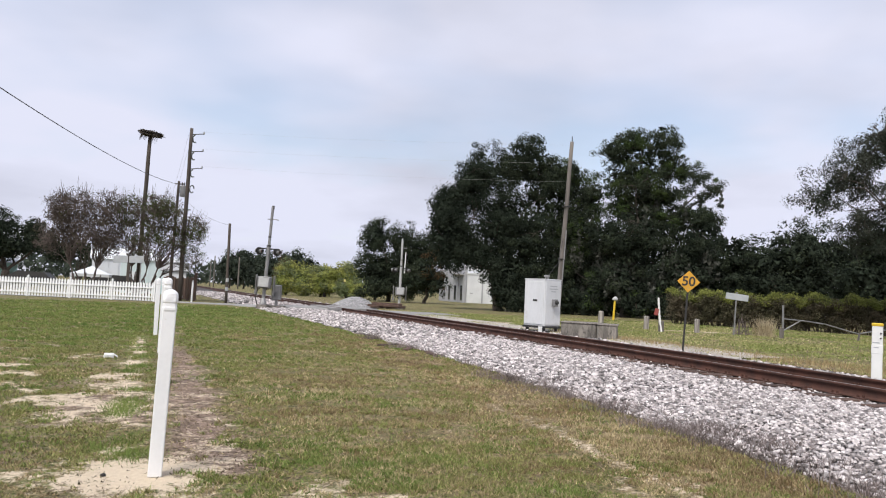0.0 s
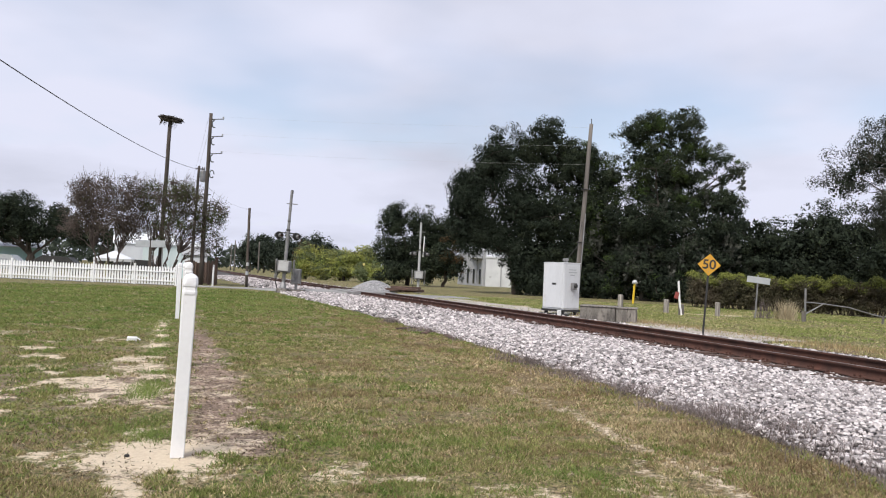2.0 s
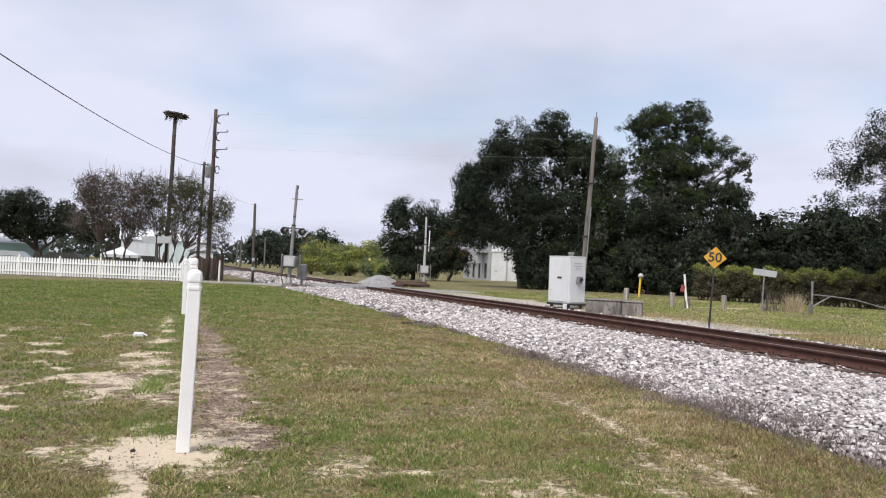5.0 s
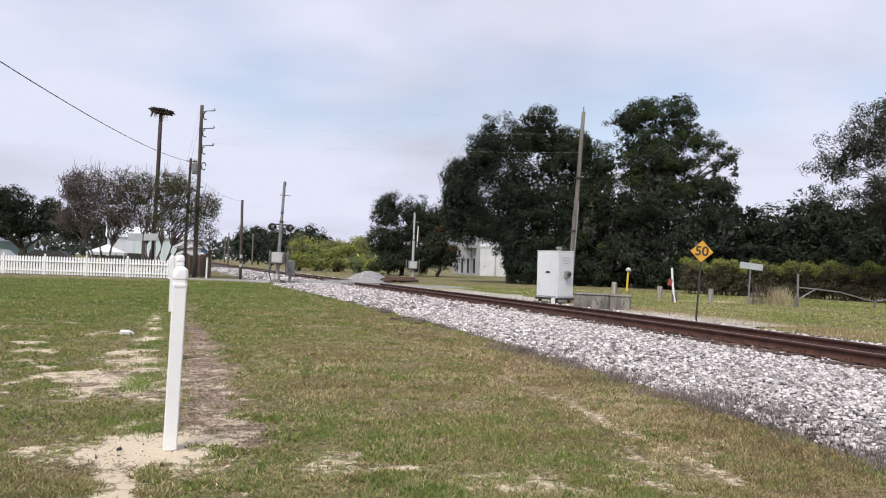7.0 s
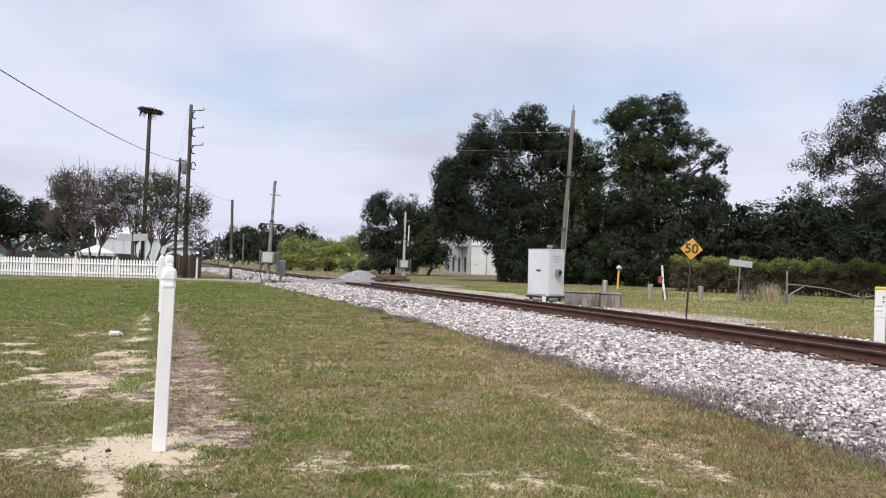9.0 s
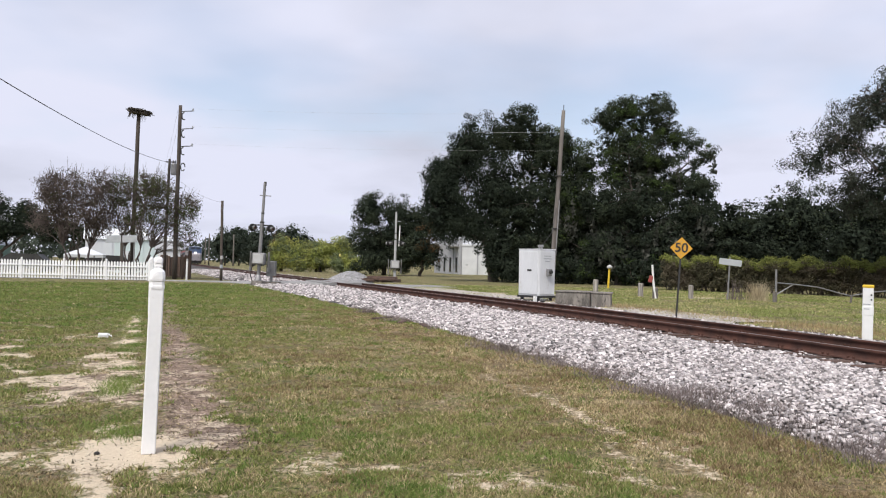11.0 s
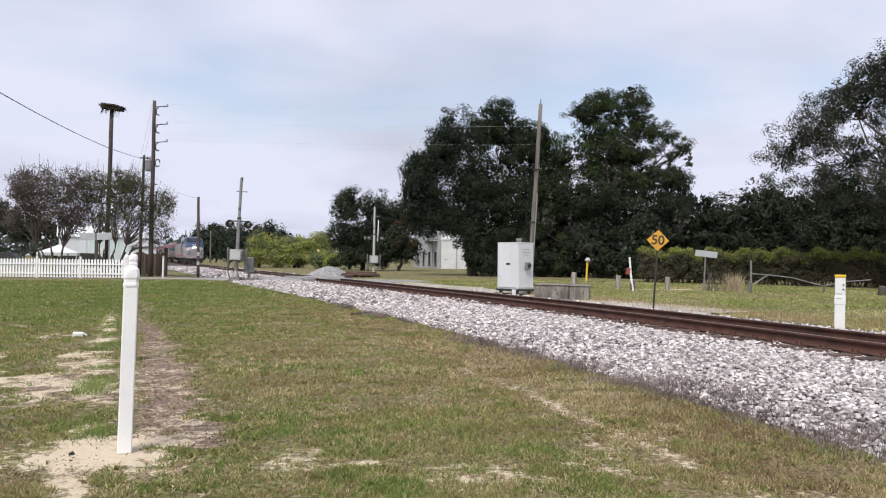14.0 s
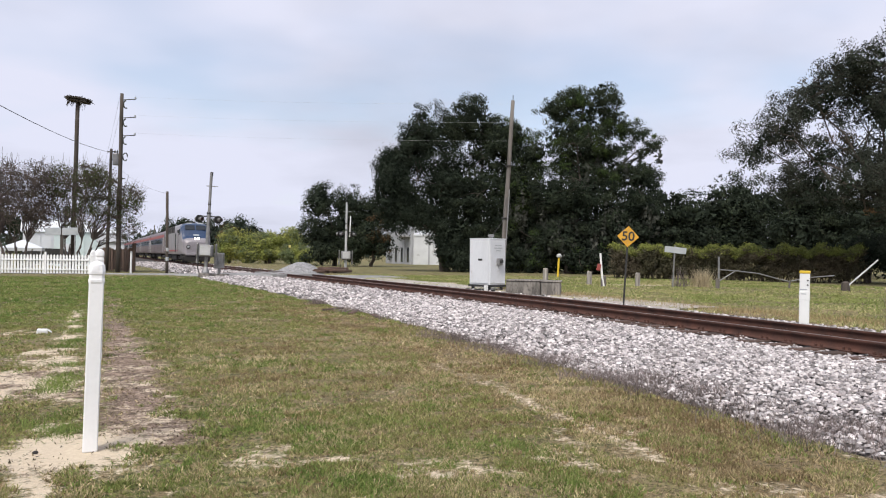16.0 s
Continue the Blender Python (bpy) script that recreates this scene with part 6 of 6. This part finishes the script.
tree("spreading_oak", (-43.0, 73.0, 0), [(-44.8, 72.5, 5.9, 3.0, 3, 2.1), (-41.2, 74, 5.3, 2.1, 2.2, 1.7), (-48, 71, 5.2, 3.0, 3, 2.4), (-43.5, 73, 3.8, 3.6, 2.4, 1.2), (-39.2, 74, 4.0, 1.8, 2, 1.4)],
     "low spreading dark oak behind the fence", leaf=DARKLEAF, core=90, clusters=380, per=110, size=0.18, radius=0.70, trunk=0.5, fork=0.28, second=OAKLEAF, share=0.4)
tree("spreading_oak", (-36.5, 74.0, 0), [(-37.2, 74, 3.9, 2.2, 2, 1.0), (-34.8, 74.5, 3.6, 1.8, 2, 0.9)], "small dark oak behind the fence", leaf=OAKLEAF, clusters=70, per=60, size=0.28, radius=0.6, trunk=0.25)


def myrtle(base, lobes, label, leafshare, seed_clusters, leafmat):
    return tree("crape_myrtle", base, lobes, label, leaf=MYRTLEPOD, bark=PALEBARK, clusters=seed_clusters, per=34, size=0.095, radius=0.44, trunk=0.06, fork=0.30, limbs=80, twigs=seed_clusters - 84, stems=8, shell=0.42, second=leafmat, share=leafshare, droop=0.4, group="crape myrtles")


myrtle((-21.6, 45.1, 0), [(-22.6, 44.8, 5.4, 1.5, 1.6, 1.3), (-20.9, 45.2, 5.6, 1.3, 1.5, 1.2), (-21.8, 45, 4.0, 1.9, 1.8, 1.2), (-23.3, 44.8, 4.3, 1.1, 1.2, 1.3), (-20.4, 45.2, 4.2, 1.2, 1.2, 1.3), (-23.4, 44.6, 5.4, 0.9, 1.0, 0.9), (-24.2, 45.2, 3.4, 0.9, 1.0, 0.9), (-20.7, 45.4, 3.2, 0.8, 0.9, 0.9)],
       "nearly bare multi-stemmed crape myrtle with dry seed heads", 0.08, 820, MYRTLELEAF)
myrtle((-18.95, 46.2, 0), [(-18.6, 46.2, 5.4, 1.5, 1.6, 1.3), (-17.0, 46.6, 4.6, 1.4, 1.4, 1.4), (-18.6, 46, 3.8, 1.7, 1.6, 1.2), (-16.2, 47, 3.4, 1.1, 1.2, 1.5), (-19.8, 46, 5.4, 1.1, 1.2, 1.2), (-17.6, 46.5, 5.9, 1.0, 1.2, 0.9), (-15.7, 47, 4.6, 0.7, 0.9, 0.9)],
       "thin-leaved multi-stemmed crape myrtle beside the utility pole", 0.5, 760, MYRTLEGREEN)


# ---- hedge and far woods ----
def hedge():
    t = thing("citrus_hedge", "long clipped hedge with yellow-green tops and dark stems", "hedge")
    (x0, y0), (x1, y1) = (16.2, 51.2), (30.6, 44.4)
    n = 900
    f, u = rng.uniform(0, 1, n), rng.uniform(-1.1, 1.1, n)
    z = rng.uniform(0.35, 2.0, n) + 0.12 * np.sin(f * 46) + 0.10 * np.sin(f * 91 + 1)
    c = np.stack([x0 + (x1 - x0) * f + u * 0.42, y0 + (y1 - y0) * f + u * 0.9, z + G], -1)
    v, fa = leaf_cards(c, np.full(n, 0.42), np.full(n, 80), 0.11, 0.8, 0.0)
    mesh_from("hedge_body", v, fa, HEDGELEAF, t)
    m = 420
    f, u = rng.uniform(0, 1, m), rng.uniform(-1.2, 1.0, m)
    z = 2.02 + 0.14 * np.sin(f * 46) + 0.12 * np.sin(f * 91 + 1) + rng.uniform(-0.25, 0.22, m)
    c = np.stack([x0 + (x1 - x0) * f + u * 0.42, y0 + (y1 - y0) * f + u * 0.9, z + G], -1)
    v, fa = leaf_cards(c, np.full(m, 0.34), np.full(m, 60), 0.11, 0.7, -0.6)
    mesh_from("hedge_top", v, fa, HEDGETOP, t)["label"] = "yellow-green leaves along the hedge top"
    bm = bmesh.new()
    for k in range(60):
        g = (k + rng.uniform(0, 1)) / 60
        bx, by = x0 + (x1 - x0) * g, y0 + (y1 - y0) * g - 0.3
        for _ in range(3):
            limb(bm, (bx, by, G - 0.1), (bx + rng.normal(0, 0.35), by + rng.normal(0, 0.3), G + rng.uniform(0.9, 1.5)), 0.04, 0.012, 0.6, 4)
    part("stem_thicket", bm, BARK, t)


hedge()


def far_woods():
    n = 5200
    a = rng.uniform(-0.95, 0.95, n)
    r = rng.uniform(330, 380, n)
    h = (6 + 5 * value_noise(a * 26, a * 0 + 2, 31) + 3 * value_noise(a * 75, a * 0 + 5, 32)) * rng.uniform(0, 1, n) ** 0.7
    gap = np.abs(np.degrees(a) + 19.6) < 1.2
    h = np.where(gap, h * 0.35, h)
    c = np.stack([r * np.sin(a), r * np.cos(a), h + 0.3], -1)
    v, f = leaf_cards(c, np.full(n, 2.0), np.full(n, 7), 1.9, 0.8)
    tagged(mesh_from("far_woods", v, f, HAZEDLEAF), "line of distant woods, its haze put into the leaf colour", "woods", kind="stuff")


far_woods()

# ---- buildings ----
def white_building():
    t = thing("warehouse", "white and grey block warehouse half hidden by trees", "building", pose(4.1, 112.0, G, 0, 0, 0))
    # corner near the eye at the origin; the grey side runs back to the left, the white one to the right
    side = part("side_wall", boxm((0.3, 16.0, 5.4), (0, 0, 0), bevel=0.02), GREYWALL, t, "grey block side wall")
    side.matrix_local = pose(-1.9, 7.5, 2.7, 0, 0, 14)
    for k in range(4):
        w = part("side_window", boxm((0.12, 1.0, 2.3), (0, 0, 0), bevel=0.02), DARKPANE, side, "tall dark window")
        w.matrix_local = pose(-0.16, -6.2 + 3.6 * k, -1.2)
        part("window_frame", boxm((0.06, 1.16, 0.1), (-0.18, -6.2 + 3.6 * k, 0.0)), GALV, w).matrix_local = pose(0, 0, 0)
    for k in range(3):
        part("downpipe", boxm((0.14, 0.16, 5.0), (-0.2, -4.4 + 4.4 * k, 0.0)), GREYWALL, side)
    part("front_wall", boxm((14.0, 0.3, 4.4), (7.0, 0.0, 2.2), bevel=0.02), STUCCO, t, "white front wall")
    part("front_parapet", boxm((14.2, 0.45, 0.3), (7.0, -0.02, 4.5), bevel=0.03), STUCCO, t)
    part("roof", boxm((15.5, 15.5, 0.2), (5.8, 8.0, 4.4)), GREYWALL, t)
    part("corner_pier", boxm((0.5, 0.5, 5.6), (0.0, 0.1, 2.8), bevel=0.03), GREYWALL, t)
    for k in range(3):
        part("pilaster", boxm((0.2, 0.12, 4.2), (2.6 + 3.6 * k, -0.2, 2.1)), GREYWALL, t)


white_building()


def gabled_shed(name, label, x, y, turn, L, D, h, ridge, wall, roof, doors=()):
    t = thing(name, label, "shed", pose(x, y, 0, 0, 0, turn))
    bm = bmesh.new()
    prof = [(-D / 2, 0), (D / 2, 0), (D / 2, h), (0, ridge), (-D / 2, h)]
    a = [bm.verts.new((-L / 2, py, pz)) for py, pz in prof]
    b = [bm.verts.new((L / 2, py, pz)) for py, pz in prof]
    bm.faces.new(a)
    bm.faces.new(b[::-1])
    for k in range(5):
        bm.faces.new((a[k], b[k], b[(k + 1) % 5], a[(k + 1) % 5]))
    bmesh.ops.recalc_face_normals(bm, faces=bm.faces)
    part("shed_wall", bm, wall, t)
    pitch = math.degrees(math.atan2(ridge - h, D / 2))
    sl = math.hypot(ridge - h, D / 2) + 0.3
    for s in (-1, 1):
        part("roof_slope", boxm((L + 0.4, sl, 0.06), (0, s * D / 4, (h + ridge) / 2 + 0.06), turn=(-s * pitch, 0, 0)), roof, t)
    for k in range(int(L / 0.9)):
        part("wall_rib", boxm((0.06, 0.05, h - 0.1), (-L / 2 + 0.45 + 0.9 * k, -D / 2 - 0.02, h / 2)), wall, t)
    for dx, w, hh, mt in doors:
        part("door", boxm((w, 0.06, hh), (dx, -D / 2 - 0.05, hh / 2), bevel=0.01), mt, t)
    return t


gabled_shed("metal_shed", "white metal shed behind the picket fence", -31.0, 71.5, 24, 5.2, 5.0, 3.0, 4.1, SHEETMETAL, SHEETMETAL)
gabled_shed("teal_trailer", "pale teal sided trailer behind the picket fence", -26.2, 66.0, 24, 4.6, 2.8, 2.9, 3.2, TEALPALE, SHEETMETAL, ((-1.2, 0.8, 1.9, SHEETMETAL), (1.0, 1.4, 0.8, TEAL)))
gabled_shed("teal_house", "low teal house behind the dark oak", -49.5, 76.0, 30, 10.0, 6.0, 2.3, 3.2, TEAL, SHEETMETAL, ((-2.0, 1.0, 2.0, SHEETMETAL), (2.0, 1.6, 1.0, DARKPANE)))
gabled_shed("small_hut", "small pale hut beside the wooden screen", -20.2, 56.0, 18, 1.6, 1.6, 2.0, 2.5, SHEETMETAL, GREYWALL, ((0.1, 0.7, 1.4, DARKPANE),))


def tent(x, y, w, h, label):
    t = thing("canopy_tent", label, "tent", pose(x, y, 0, 0, 0, 20))
    bm = turned([(w / 2 * 1.35, h * 0.62), (w / 2 * 1.38, h * 0.72), (w / 2 * 0.55, h * 0.88), (0.03, h)], 4)
    part("canopy", bm, SHEETMETAL, t, "white fabric canopy").rotation_euler.z = math.pi / 4
    for sx in (-1, 1):
        for sy in (-1, 1):
            part("tent_pole", tubem([(sx * w / 2 * 0.93, sy * w / 2 * 0.93, 0), (sx * w / 2 * 0.93, sy * w / 2 * 0.93, h * 0.64)], 0.04, 6), ALU, t)


tent(-24.9, 52.5, 2.6, 2.05, "white pitched canopy tent behind the fence")


def van(x, y, turn, paint, label):
    t = thing("parked_car", label, "car", pose(x, y, 0, 0, 0, turn), group="parked cars")
    bm = bmesh.new()
    prof = [(-2.2, 0.35), (2.2, 0.35), (2.25, 0.8), (1.4, 0.95), (0.8, 1.45), (-1.2, 1.5), (-2.1, 1.0), (-2.25, 0.8)]
    a = [bm.verts.new((px, -0.85, pz)) for px, pz in prof]
    b = [bm.verts.new((px, 0.85, pz)) for px, pz in prof]
    bm.faces.new(a)
    bm.faces.new(b[::-1])
    for k in range(8):
        bm.faces.new((a[k], b[k], b[(k + 1) % 8], a[(k + 1) % 8]))
    bmesh.ops.recalc_face_normals(bm, faces=bm.faces)
    part("body", bm, paint, t)
    part("side_glass", boxm((1.7, 1.72, 0.36), (-0.2, 0, 1.2), bevel=0.03, taper=0.92), GLASS, t)
    for px in (-1.4, 1.4):
        for py in (-0.8, 0.8):
            part("wheel", turned([(0.2, 0), (0.32, 0.0), (0.32, 0.2), (0.2, 0.2)], 16), BLACK, t).matrix_local = pose(px, py - 0.1, 0.32, -90, 0, 0)


van(-33.5, 61.0, 12, BLACK, "dark parked car behind the fence")
van(-39.0, 62.0, 12, SIGNGREY, "grey parked car behind the fence")
van(-25.0, 57.0, 20, BLACK, "dark parked car behind the fence")


def wood_screen():
    (x0, y0), (x1, y1) = (-19.6, 52.4), (-16.6, 50.0)
    t = thing("wooden_screen", "old brown upright-board screen beside the utility pole", "fence", pose(x0, y0, 0, 0, 0, math.degrees(math.atan2(y1 - y0, x1 - x0))))
    L = math.hypot(x1 - x0, y1 - y0)
    for k in range(13):
        part("board", boxm((0.26, 0.05, 1.55 + rng.uniform(-0.2, 0.15)), (L * k / 12, 0, 0.75), bevel=0.01, turn=(0, rng.uniform(-2, 2), 0)), OLDBOARD, t)
    part("screen_rail", boxm((L, 0.06, 0.1), (L / 2, 0.06, 1.2)), OLDBOARD, t)
    t2 = thing("leaning_board_post", "old brown post leaning by the utility pole", "post", pose(-15.9, 47.6, 0, 0, 3, 0))
    part("post_shaft", boxm((0.2, 0.16, 1.9), (0, 0, 0.9), bevel=0.02), OLDBOARD, t2)
    part("post_shaft", boxm((0.14, 0.14, 1.6), (-0.35, 0.1, 0.75), bevel=0.02, turn=(0, 5, 0)), OLDBOARD, t2)


wood_screen()
for _x, _y, _h in ((-66.0, 215.0, 9.0), (-52.0, 190.0, 8.0), (-78.0, 250.0, 9.0)):
    pole("distant_pole", (_x, _y, 0), (_x, _y, _h), 0.2, 0.15, GREYWOOD, "distant wooden line pole beside the track", "utility pole")

# ---- motion ----
def motions():
    times = [0.5 * k for k in range(33)]
    for carriage, back, length in TRAIN:
        rows = []
        for t in times:
            s = S_FRONT + SPEED * (16.0 - t) + back
            x0, y0, _ = track_at(s)
            x1, y1, _ = track_at(s + length)
            rows.append((t, pose(x0, y0, RAIL_TOP - 0.012, 0, 0, math.degrees(math.atan2(-(x1 - x0), y1 - y0)))))
        walk(carriage, rows)


motions()
